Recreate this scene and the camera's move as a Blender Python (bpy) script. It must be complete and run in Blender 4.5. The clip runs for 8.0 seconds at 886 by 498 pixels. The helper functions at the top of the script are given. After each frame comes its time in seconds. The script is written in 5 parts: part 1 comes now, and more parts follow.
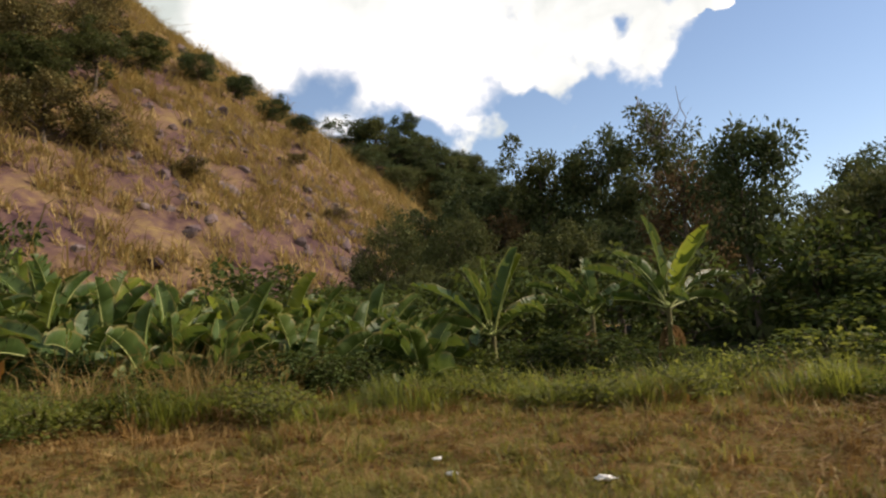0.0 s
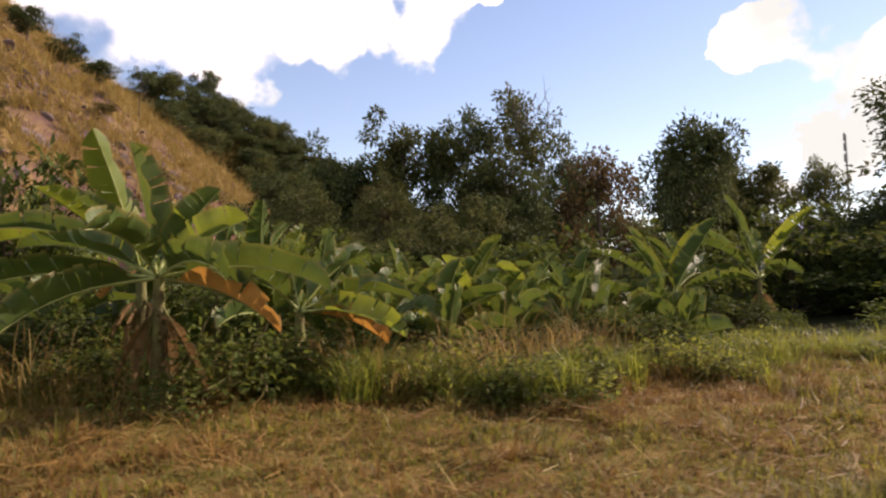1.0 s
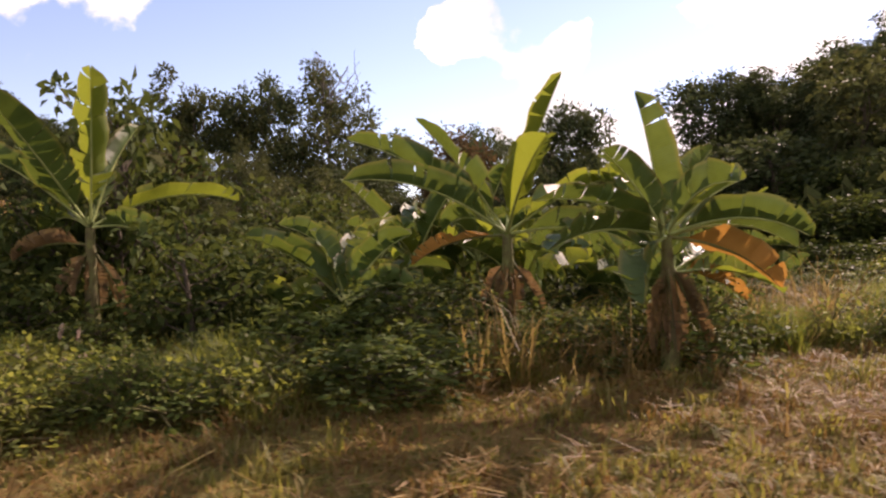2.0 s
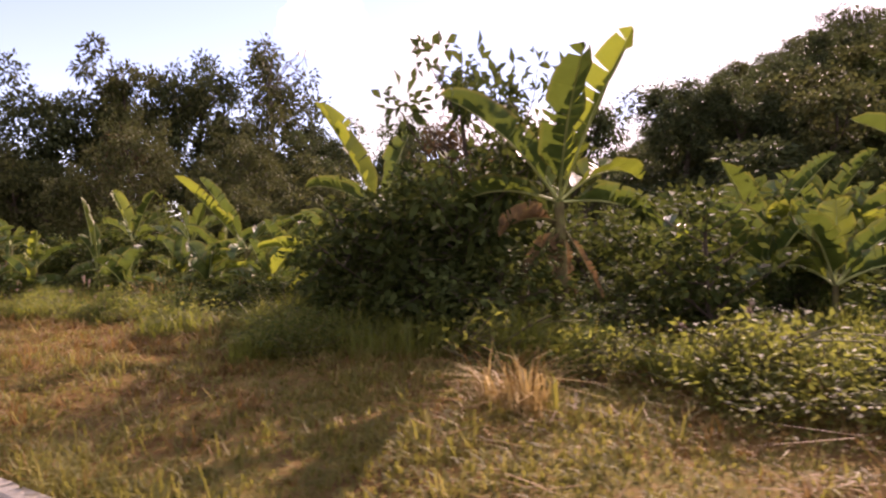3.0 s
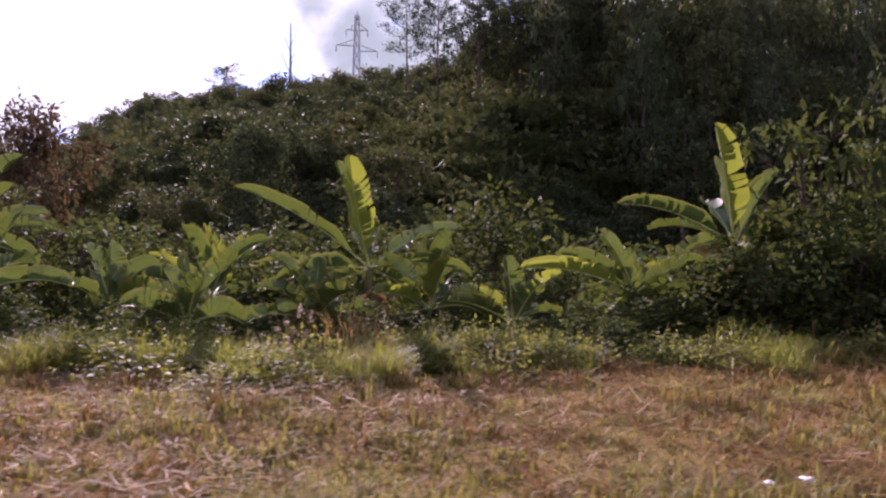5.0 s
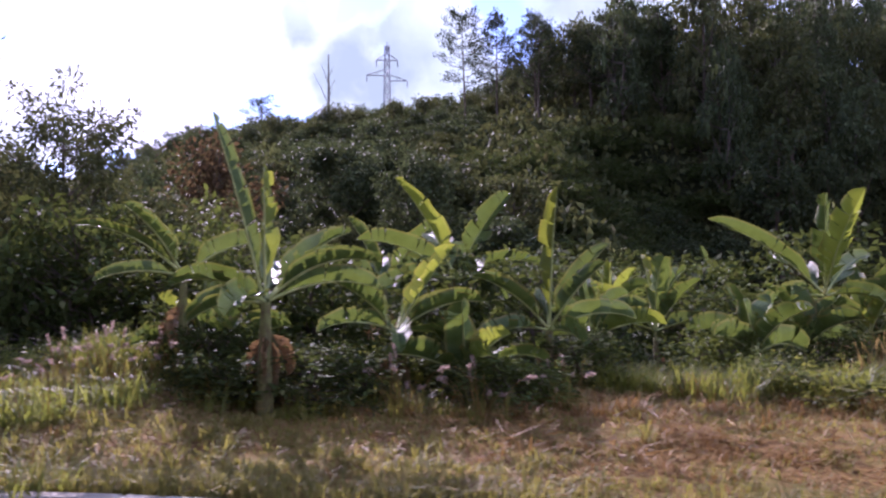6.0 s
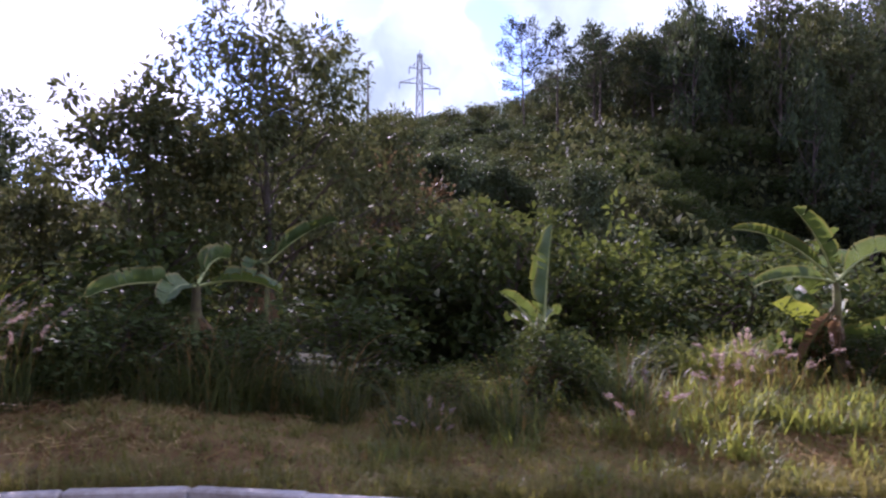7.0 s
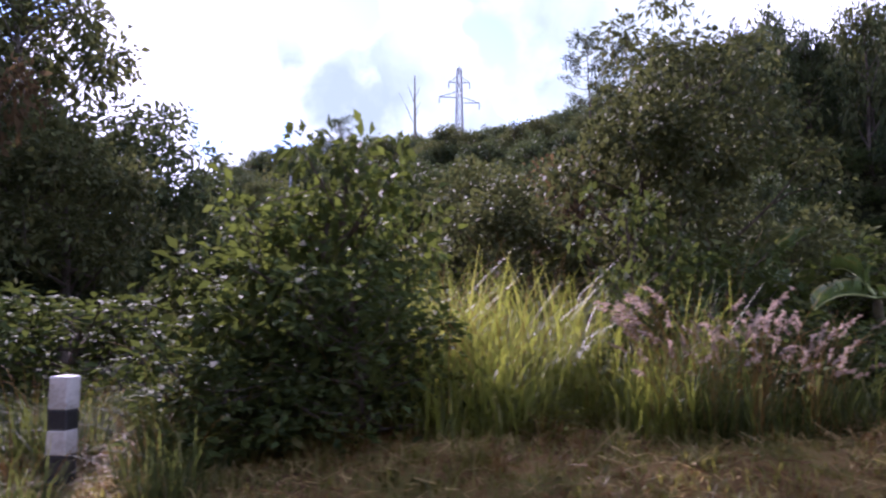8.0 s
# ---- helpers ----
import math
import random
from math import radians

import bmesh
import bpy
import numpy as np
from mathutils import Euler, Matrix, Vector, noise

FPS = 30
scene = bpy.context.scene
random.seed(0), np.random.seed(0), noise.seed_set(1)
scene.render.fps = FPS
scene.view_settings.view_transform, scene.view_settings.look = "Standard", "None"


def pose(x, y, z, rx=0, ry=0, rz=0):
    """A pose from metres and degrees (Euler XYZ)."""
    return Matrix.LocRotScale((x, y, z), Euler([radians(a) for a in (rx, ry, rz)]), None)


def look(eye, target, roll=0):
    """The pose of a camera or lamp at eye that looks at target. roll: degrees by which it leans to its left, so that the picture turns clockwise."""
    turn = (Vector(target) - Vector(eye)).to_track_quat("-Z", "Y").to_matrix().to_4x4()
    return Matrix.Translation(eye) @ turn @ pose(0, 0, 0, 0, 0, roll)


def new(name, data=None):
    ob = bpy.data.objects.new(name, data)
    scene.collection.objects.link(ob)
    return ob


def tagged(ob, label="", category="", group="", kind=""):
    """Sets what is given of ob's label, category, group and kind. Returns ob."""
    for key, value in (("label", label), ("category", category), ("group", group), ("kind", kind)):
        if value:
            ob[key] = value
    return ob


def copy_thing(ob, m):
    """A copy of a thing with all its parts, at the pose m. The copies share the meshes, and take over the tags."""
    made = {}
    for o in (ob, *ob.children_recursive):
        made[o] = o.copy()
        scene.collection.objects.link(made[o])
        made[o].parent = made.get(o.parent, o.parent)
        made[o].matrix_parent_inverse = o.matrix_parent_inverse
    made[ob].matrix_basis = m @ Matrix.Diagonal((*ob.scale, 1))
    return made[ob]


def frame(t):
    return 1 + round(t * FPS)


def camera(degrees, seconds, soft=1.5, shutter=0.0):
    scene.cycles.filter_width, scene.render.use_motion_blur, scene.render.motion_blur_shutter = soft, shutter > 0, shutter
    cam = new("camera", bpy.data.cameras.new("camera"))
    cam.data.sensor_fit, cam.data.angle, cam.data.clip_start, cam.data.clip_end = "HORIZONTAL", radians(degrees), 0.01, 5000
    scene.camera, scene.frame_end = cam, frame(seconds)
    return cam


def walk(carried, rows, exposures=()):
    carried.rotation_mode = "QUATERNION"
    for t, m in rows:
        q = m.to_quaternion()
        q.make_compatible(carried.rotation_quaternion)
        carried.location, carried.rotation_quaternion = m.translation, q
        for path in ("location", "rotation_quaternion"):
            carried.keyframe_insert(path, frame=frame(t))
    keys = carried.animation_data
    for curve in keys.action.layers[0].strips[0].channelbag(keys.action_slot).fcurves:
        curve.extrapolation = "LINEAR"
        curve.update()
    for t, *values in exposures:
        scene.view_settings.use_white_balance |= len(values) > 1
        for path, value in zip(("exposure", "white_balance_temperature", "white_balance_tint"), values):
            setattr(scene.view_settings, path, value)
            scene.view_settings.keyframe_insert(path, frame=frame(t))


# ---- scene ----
cam = camera(64.3, 8.0, soft=2.3, shutter=0.08)
PATH = [
    (0, (0.176, -0.116, 1.579), (0.188, 1.875, 1.772), -2.1),
    (0.5, (-4.445, 0.332, 1.661), (-4.128, 2.301, 1.82), -2.3),
    (1, (-8.542, 1.51, 1.597), (-7.896, 3.4, 1.701), -1.2),
    (1.2, (-9.994, 2.154, 1.569), (-9.224, 3.999, 1.58), -1.7),
    (2.3, (-17.656, 7.522, 1.623), (-16.183, 8.875, 1.618), -1.6),
    (2.5, (-18.759, 8.653, 1.609), (-17.228, 9.94, 1.562), -1.6),
    (3, (-21.023, 12.136, 1.589), (-19.427, 13.341, 1.587), -1.1),
    (3.5, (-22.525, 16.077, 1.597), (-20.73, 16.958, 1.625), 1.0),
    (4, (-23.296, 20.336, 1.63), (-21.307, 20.535, 1.701), 1.1),
    (4.5, (-23.222, 24.622, 1.66), (-21.243, 24.337, 1.716), 0.1),
    (5, (-22.587, 28.976, 1.491), (-20.672, 28.405, 1.573), 0.6),
    (5.2, (-22.32, 30.71, 1.587), (-20.428, 30.065, 1.645), 0.7),
    (6.3, (-19.604, 39.829, 1.558), (-17.698, 39.249, 1.732), -0.8),
    (6.5, (-19.006, 41.416, 1.628), (-17.102, 40.828, 1.8), -0.9),
    (7, (-17.833, 45.417, 1.569), (-15.94, 44.796, 1.747), 0.1),
    (7.5, (-16.21, 49.396, 1.687), (-14.322, 48.762, 1.869), 0.2),
    (8, (-14.735, 53.589, 1.57), (-12.847, 52.965, 1.788), -0.2),
]
walk(cam, [(t, look(eye, target, roll)) for t, eye, target, roll in PATH],
     exposures=[(0, 0.46, 6900, 20), (1.2, 0.86, 7300, 34), (2.5, 1.06, 7300, 45), (3.0, 1.24, 7200, 53), (3.5, 1.02, 7400, 63), (4.0, 0.74, 7100, 64), (4.5, 0.92, 6850, 62), (5.2, 1.12, 5750, 60), (6.5, 1.4, 5400, 54), (7.0, 1.42, 5400, 54), (7.5, 1.68, 5450, 54), (8.0, 1.5, 5400, 52)])

# ---------------------------------------------------------------- world and sun
SUN_AZ, SUN_EL = 84.0, 33.0          # degrees clockwise from +y, degrees up


def sky_world():
    w = bpy.data.worlds.new("sky")
    scene.world = w
    w.use_nodes = True
    nt = w.node_tree
    nt.nodes.clear()
    N = nt.nodes.new
    out = N("ShaderNodeOutputWorld")
    bg = N("ShaderNodeBackground")
    sky = N("ShaderNodeTexSky")
    sky.sky_type = "NISHITA"
    sky.sun_disc = False
    sky.sun_elevation, sky.sun_rotation = radians(SUN_EL), radians(SUN_AZ)
    sky.air_density, sky.dust_density = 1.0, 0.1
    co = N("ShaderNodeTexCoord")

    def blob(az, el, inner, outer):
        a, e = radians(az), radians(el)
        d = N("ShaderNodeVectorMath")
        d.operation = "DOT_PRODUCT"
        nt.links.new(wob.outputs[0], d.inputs[0])
        d.inputs[1].default_value = (math.sin(a) * math.cos(e), math.cos(a) * math.cos(e), math.sin(e))
        m = N("ShaderNodeMapRange")
        m.interpolation_type = "SMOOTHSTEP"
        m.inputs["From Min"].default_value = math.cos(radians(outer))
        m.inputs["From Max"].default_value = math.cos(radians(inner))
        nt.links.new(d.outputs["Value"], m.inputs["Value"])
        return m.outputs[0]

    noise_n = N("ShaderNodeTexNoise")
    noise_n.inputs["Scale"].default_value = 7.0
    noise_n.inputs["Detail"].default_value = 7.0
    noise_n.inputs["Roughness"].default_value = 0.47
    nt.links.new(co.outputs["Generated"], noise_n.inputs["Vector"])
    off = N("ShaderNodeVectorMath")
    off.operation = "SUBTRACT"
    nt.links.new(noise_n.outputs["Color"], off.inputs[0])
    off.inputs[1].default_value = (0.5, 0.5, 0.5)
    sc = N("ShaderNodeVectorMath")
    sc.operation = "SCALE"
    nt.links.new(off.outputs[0], sc.inputs[0])
    sc.inputs["Scale"].default_value = 0.17
    wob = N("ShaderNodeVectorMath")
    wob.operation = "ADD"
    nt.links.new(co.outputs["Generated"], wob.inputs[0])
    nt.links.new(sc.outputs[0], wob.inputs[1])

    def greatest(blobs):
        total = blobs[0]
        for b in blobs[1:]:
            mx = N("ShaderNodeMath")
            mx.operation = "MAXIMUM"
            nt.links.new(total, mx.inputs[0])
            nt.links.new(b, mx.inputs[1])
            total = mx.outputs[0]
        return total

    grey = greatest([blob(*c) for c in GREY_CLOUDS])
    total = greatest([blob(*c) for c in CLOUDS] + [grey])
    # grey undersides of the clouds
    n2 = N("ShaderNodeTexNoise")
    n2.inputs["Scale"].default_value = 4.0
    n2.inputs["Detail"].default_value = 5.0
    nt.links.new(wob.outputs[0], n2.inputs["Vector"])
    ramp = N("ShaderNodeValToRGB")
    ramp.color_ramp.elements[0].position, ramp.color_ramp.elements[0].color = 0.40, (4.2, 4.9, 4.65, 1)
    ramp.color_ramp.elements[1].position, ramp.color_ramp.elements[1].color = 0.64, (8.2, 8.5, 8.3, 1)
    nt.links.new(n2.outputs["Fac"], ramp.inputs["Fac"])
    rain = N("ShaderNodeMix")
    rain.data_type = "RGBA"
    nt.links.new(grey, rain.inputs["Factor"])
    nt.links.new(ramp.outputs[0], rain.inputs["A"])
    ramp2 = N("ShaderNodeValToRGB")
    ramp2.color_ramp.elements[0].position, ramp2.color_ramp.elements[0].color = 0.34, (2.0, 2.6, 2.3, 1)
    ramp2.color_ramp.elements[1].position, ramp2.color_ramp.elements[1].color = 0.70, (4.5, 5.4, 4.9, 1)
    nt.links.new(n2.outputs["Fac"], ramp2.inputs["Fac"])
    nt.links.new(ramp2.outputs[0], rain.inputs["B"])
    mix = N("ShaderNodeMix")
    mix.data_type = "RGBA"
    nt.links.new(total, mix.inputs["Factor"])
    gain = N("ShaderNodeMix")
    gain.data_type, gain.blend_type = "RGBA", "MULTIPLY"
    gain.inputs["Factor"].default_value = 1.0
    nt.links.new(sky.outputs[0], gain.inputs["A"])
    gain.inputs["B"].default_value = (0.94, 0.98, 0.98, 1)
    nt.links.new(gain.outputs["Result"], mix.inputs["A"])
    nt.links.new(rain.outputs["Result"], mix.inputs["B"])
    nt.links.new(mix.outputs["Result"], bg.inputs["Color"])
    bg.inputs["Strength"].default_value = 0.115
    nt.links.new(bg.outputs[0], out.inputs["Surface"])


CLOUDS = [(-2, 26, 9, 14), (-15, 23, 9, 15), (9, 23, 6, 10), (2, 16, 4, 9), (-7, 15, 5, 10), (23, 27, 0.8, 3.2),
          (49, 5, 2, 5), (56, 8, 5, 9), (63, 15, 3, 6), (67, 9, 5, 9), (78, 10, 4, 8), (88, 13, 4, 9), (94, 34, 8, 14), (100, 15, 6, 12),
          (128, 36, 14, 22), (-60, 40, 15, 30), (180, 40, 20, 40), (230, 25, 10, 22)]
GREY_CLOUDS = [(107, 21, 3, 13), (119, 23, 5, 14), (113, 14, 2, 9)]
sky_world()

sun_data = bpy.data.lights.new("sun", "SUN")
sun_data.energy, sun_data.angle, sun_data.color = 4.6, radians(0.6), (1.0, 0.92, 0.78)
sun = new("sun", sun_data)
sun.matrix_world = look((math.sin(radians(SUN_AZ)) * 50, math.cos(radians(SUN_AZ)) * 50, 50 * math.tan(radians(SUN_EL))), (0, 0, 0))


# ---------------------------------------------------------------- materials
def nodes_of(name):
    m = bpy.data.materials.new(name)
    m.use_nodes = True
    nt = m.node_tree
    nt.nodes.clear()
    return m, nt, nt.nodes.new


def ramp_node(nt, fac, stops):
    r = nt.nodes.new("ShaderNodeValToRGB")
    el = r.color_ramp.elements
    while len(el) < len(stops):
        el.new(0.5)
    for e, (p, c) in zip(el, stops):
        e.position, e.color = p, (*c, 1)
    nt.links.new(fac, r.inputs["Fac"])
    return r.outputs["Color"]


def noise_node(nt, vec, scale, detail=4.0, rough=0.55):
    n = nt.nodes.new("ShaderNodeTexNoise")
    n.inputs["Scale"].default_value, n.inputs["Detail"].default_value = scale, detail
    n.inputs["Roughness"].default_value = rough
    nt.links.new(vec, n.inputs["Vector"])
    return n.outputs["Fac"]


def mix_col(nt, fac, a, b, kind="MIX"):
    m = nt.nodes.new("ShaderNodeMix")
    m.data_type, m.blend_type = "RGBA", kind
    for sock, val in (("Factor", fac), ("A", a), ("B", b)):
        if isinstance(val, (int, float)):
            m.inputs[sock].default_value = val
        elif isinstance(val, tuple):
            m.inputs[sock].default_value = (*val, 1)
        else:
            nt.links.new(val, m.inputs[sock])
    return m.outputs["Result"]


def leaf_material(name, dark, light, odd, glow, thin=0.35, rough=0.45, odd_share=0.1, spec=0.4, patch=0.5):
    """A leaf: coloured leaf by leaf, patchy over metres, letting light through."""
    m, nt, N = nodes_of(name)
    geo, info = N("ShaderNodeNewGeometry"), N("ShaderNodeObjectInfo")
    col = ramp_node(nt, geo.outputs["Random Per Island"], [(0.0, dark), (0.55, light), (1.0 - odd_share, light), (1.0, odd)])
    big = noise_node(nt, geo.outputs["Position"], patch, 3)
    col = mix_col(nt, 0.55, col, ramp_node(nt, big, [(0.35, (0.45, 0.45, 0.45)), (0.65, (1.0, 1.0, 1.0))]), "MULTIPLY")
    vary = ramp_node(nt, info.outputs["Random"], [(0.0, (0.72, 0.75, 0.7)), (1.0, (1.0, 1.0, 1.0))])
    col = mix_col(nt, 1.0, col, vary, "MULTIPLY")
    p = N("ShaderNodeBsdfPrincipled")
    nt.links.new(col, p.inputs["Base Color"])
    p.inputs["Roughness"].default_value = rough
    p.inputs["Specular IOR Level"].default_value = spec
    t = N("ShaderNodeBsdfTranslucent")
    nt.links.new(mix_col(nt, 0.5, col, glow), t.inputs["Color"])
    mx, out = N("ShaderNodeMixShader"), N("ShaderNodeOutputMaterial")
    mx.inputs[0].default_value = thin
    nt.links.new(p.outputs[0], mx.inputs[1])
    nt.links.new(t.outputs[0], mx.inputs[2])
    nt.links.new(mx.outputs[0], out.inputs["Surface"])
    return m


def solid_material(name, stops, scale, fine, rough=0.8, bump=0.3, bump_scale=30.0, coords="Position", metal=0.0):
    m, nt, N = nodes_of(name)
    if coords == "Position":
        vec = N("ShaderNodeNewGeometry").outputs["Position"]
    else:
        vec = N("ShaderNodeTexCoord").outputs["Object"]
    a = noise_node(nt, vec, scale, 5)
    b = noise_node(nt, vec, fine, 4, 0.65)
    mixv = N("ShaderNodeMath")
    mixv.operation = "MULTIPLY_ADD"
    nt.links.new(b, mixv.inputs[0])
    mixv.inputs[1].default_value = 0.45
    sc2 = N("ShaderNodeMath")
    sc2.operation = "MULTIPLY"
    nt.links.new(a, sc2.inputs[0])
    sc2.inputs[1].default_value = 0.6
    nt.links.new(sc2.outputs[0], mixv.inputs[2])
    col = ramp_node(nt, mixv.outputs[0], stops)
    p, out, bp = N("ShaderNodeBsdfPrincipled"), N("ShaderNodeOutputMaterial"), N("ShaderNodeBump")
    nt.links.new(col, p.inputs["Base Color"])
    p.inputs["Roughness"].default_value, p.inputs["Metallic"].default_value = rough, metal
    p.inputs["Specular IOR Level"].default_value = 0.25 if rough < 0.9 else 0.04
    bp.inputs["Strength"].default_value = bump
    bp.inputs["Distance"].default_value = 0.05
    nt.links.new(noise_node(nt, vec, bump_scale, 5, 0.7), bp.inputs["Height"])
    nt.links.new(bp.outputs[0], p.inputs["Normal"])
    nt.links.new(p.outputs[0], out.inputs["Surface"])
    return m


M_VERGE = solid_material("verge_soil", [(0.36, (0.10, 0.058, 0.024)), (0.46, (0.17, 0.10, 0.038)), (0.54, (0.21, 0.14, 0.05)), (0.61, (0.18, 0.145, 0.045)), (0.70, (0.13, 0.125, 0.034))], 1.1, 11.0, 0.95, 1.0, 26.0)
M_HILL = solid_material("hill_earth", [(0.40, (0.055, 0.032, 0.034)), (0.50, (0.10, 0.058, 0.052)), (0.57, (0.14, 0.088, 0.055)), (0.68, (0.21, 0.145, 0.065))], 0.14, 0.9, 0.95, 0.8, 1.5)
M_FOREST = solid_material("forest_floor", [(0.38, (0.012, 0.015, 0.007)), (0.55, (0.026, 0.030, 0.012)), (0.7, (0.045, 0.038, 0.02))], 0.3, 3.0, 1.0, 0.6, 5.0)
M_ASPHALT = solid_material("asphalt", [(0.35, (0.035, 0.035, 0.037)), (0.6, (0.06, 0.06, 0.06)), (0.75, (0.085, 0.08, 0.075))], 0.6, 40.0, 0.85, 0.4, 120.0)
M_CONCRETE = solid_material("kerb_concrete", [(0.35, (0.22, 0.185, 0.145)), (0.52, (0.38, 0.34, 0.28)), (0.72, (0.54, 0.50, 0.44))], 1.2, 18.0, 0.85, 0.3, 60.0)
M_WHITE = solid_material("white_paint", [(0.35, (0.26, 0.24, 0.20)), (0.52, (0.44, 0.42, 0.38)), (0.75, (0.60, 0.58, 0.54))], 5.0, 30.0, 0.6, 0.15, 50.0)
M_BLACK = solid_material("black_paint", [(0.35, (0.015, 0.015, 0.016)), (0.6, (0.03, 0.03, 0.03)), (0.75, (0.06, 0.055, 0.05))], 5.0, 30.0, 0.55, 0.15, 50.0)
M_BARK = solid_material("bark", [(0.35, (0.045, 0.035, 0.026)), (0.55, (0.10, 0.08, 0.06)), (0.72, (0.19, 0.16, 0.125))], 1.5, 14.0, 0.9, 0.7, 25.0)
M_GREYWOOD = solid_material("dead_wood", [(0.35, (0.10, 0.085, 0.07)), (0.55, (0.19, 0.165, 0.14)), (0.72, (0.29, 0.26, 0.22))], 1.5, 14.0, 0.9, 0.6, 25.0)
M_ROCK = solid_material("rock", [(0.36, (0.055, 0.038, 0.042)), (0.5, (0.11, 0.078, 0.078)), (0.62, (0.17, 0.13, 0.12)), (0.75, (0.26, 0.215, 0.19))], 0.5, 5.0, 0.9, 0.8, 8.0)
M_STEEL = solid_material("galvanised_steel", [(0.35, (0.22, 0.22, 0.23)), (0.6, (0.33, 0.33, 0.34)), (0.75, (0.42, 0.42, 0.42))], 1.0, 12.0, 0.5, 0.1, 30.0, metal=0.6)
M_STEM = solid_material("banana_stem", [(0.35, (0.05, 0.035, 0.018)), (0.5, (0.10, 0.085, 0.03)), (0.62, (0.15, 0.16, 0.045)), (0.75, (0.22, 0.19, 0.07))], 1.4, 9.0, 0.7, 0.4, 18.0)
M_MIDRIB = solid_material("banana_midrib", [(0.35, (0.20, 0.25, 0.07)), (0.6, (0.34, 0.37, 0.13)), (0.75, (0.42, 0.40, 0.17))], 2.0, 9.0, 0.5, 0.1, 20.0)
# Haze of the air is put into this ridge's blue-grey colour.
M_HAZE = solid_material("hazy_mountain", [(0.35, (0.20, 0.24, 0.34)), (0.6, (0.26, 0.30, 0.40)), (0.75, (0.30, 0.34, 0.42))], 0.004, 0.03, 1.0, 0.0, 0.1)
M_PLASTIC = solid_material("white_litter", [(0.35, (0.6, 0.58, 0.53)), (0.6, (0.76, 0.75, 0.72)), (0.75, (0.8, 0.8, 0.78))], 6.0, 30.0, 0.5, 0.1, 40.0)


def banana_material(name, dark, light, glow, thin, rough):
    """Banana blade: veins across the blade, yellowing margins, gloss."""
    m, nt, N = nodes_of(name)
    uv, info = N("ShaderNodeUVMap"), N("ShaderNodeObjectInfo")
    sep = N("ShaderNodeSeparateXYZ")
    nt.links.new(uv.outputs[0], sep.inputs[0])
    wave = N("ShaderNodeTexWave")
    wave.bands_direction = "X"
    wave.inputs["Scale"].default_value = 14.0
    wave.inputs["Distortion"].default_value = 1.2
    nt.links.new(uv.outputs[0], wave.inputs["Vector"])
    geo = N("ShaderNodeNewGeometry")
    blot = noise_node(nt, geo.outputs["Position"], 3.0, 4)
    base = ramp_node(nt, blot, [(0.3, dark), (0.7, light)])
    base = mix_col(nt, 0.25, base, ramp_node(nt, wave.outputs["Color"], [(0.0, (0.6, 0.6, 0.6)), (1.0, (1.0, 1.0, 1.0))]), "MULTIPLY")
    edge = N("ShaderNodeMapRange")
    edge.inputs["From Min"].default_value, edge.inputs["From Max"].default_value = 0.82, 1.0
    edge.inputs["To Max"].default_value = 0.6
    nt.links.new(sep.outputs["Y"], edge.inputs["Value"])
    base = mix_col(nt, edge.outputs[0], base, (0.30, 0.21, 0.07))
    base = mix_col(nt, 1.0, base, ramp_node(nt, info.outputs["Random"], [(0.0, (0.7, 0.78, 0.7)), (0.6, (1.0, 1.0, 1.0)), (1.0, (1.0, 0.93, 0.75))]), "MULTIPLY")
    p, t, mx, out = N("ShaderNodeBsdfPrincipled"), N("ShaderNodeBsdfTranslucent"), N("ShaderNodeMixShader"), N("ShaderNodeOutputMaterial")
    nt.links.new(base, p.inputs["Base Color"])
    p.inputs["Roughness"].default_value = rough
    p.inputs["Specular IOR Level"].default_value = 0.3
    bp = N("ShaderNodeBump")
    bp.inputs["Strength"].default_value, bp.inputs["Distance"].default_value = 0.35, 0.01
    nt.links.new(wave.outputs["Fac"], bp.inputs["Height"])
    nt.links.new(bp.outputs[0], p.inputs["Normal"])
    nt.links.new(mix_col(nt, 0.6, base, glow), t.inputs["Color"])
    mx.inputs[0].default_value = thin
    nt.links.new(p.outputs[0], mx.inputs[1])
    nt.links.new(t.outputs[0], mx.inputs[2])
    nt.links.new(mx.outputs[0], out.inputs["Surface"])
    return m


M_BANANA = {
    "g": banana_material("banana_green", (0.042, 0.078, 0.020), (0.098, 0.152, 0.042), (0.19, 0.24, 0.025), 0.25, 0.46),
    # Brighter copy of the green blade, with sunlight put into its colour.
    "y": banana_material("banana_yellowgreen", (0.095, 0.14, 0.024), (0.17, 0.21, 0.036), (0.36, 0.40, 0.03), 0.38, 0.48),
    "d": banana_material("banana_dry", (0.11, 0.065, 0.032), (0.26, 0.16, 0.075), (0.3, 0.17, 0.06), 0.25, 0.8),
    "o": banana_material("banana_orange", (0.40, 0.17, 0.04), (0.55, 0.27, 0.07), (0.6, 0.28, 0.05), 0.35, 0.7),
}
M_TREE = leaf_material("tree_leaves", (0.035, 0.050, 0.022), (0.080, 0.106, 0.042), (0.10, 0.115, 0.05), (0.13, 0.155, 0.045), 0.25, 0.66, 0.06, 0.1)
M_TREE_B = leaf_material("tree_leaves_olive", (0.050, 0.062, 0.022), (0.108, 0.122, 0.042), (0.14, 0.12, 0.055), (0.155, 0.165, 0.045), 0.26, 0.66, 0.1, 0.1)
M_TREE_R = leaf_material("tree_leaves_brownish", (0.06, 0.040, 0.022), (0.12, 0.080, 0.038), (0.18, 0.10, 0.05), (0.2, 0.13, 0.05), 0.32, 0.7, 0.15, 0.08)
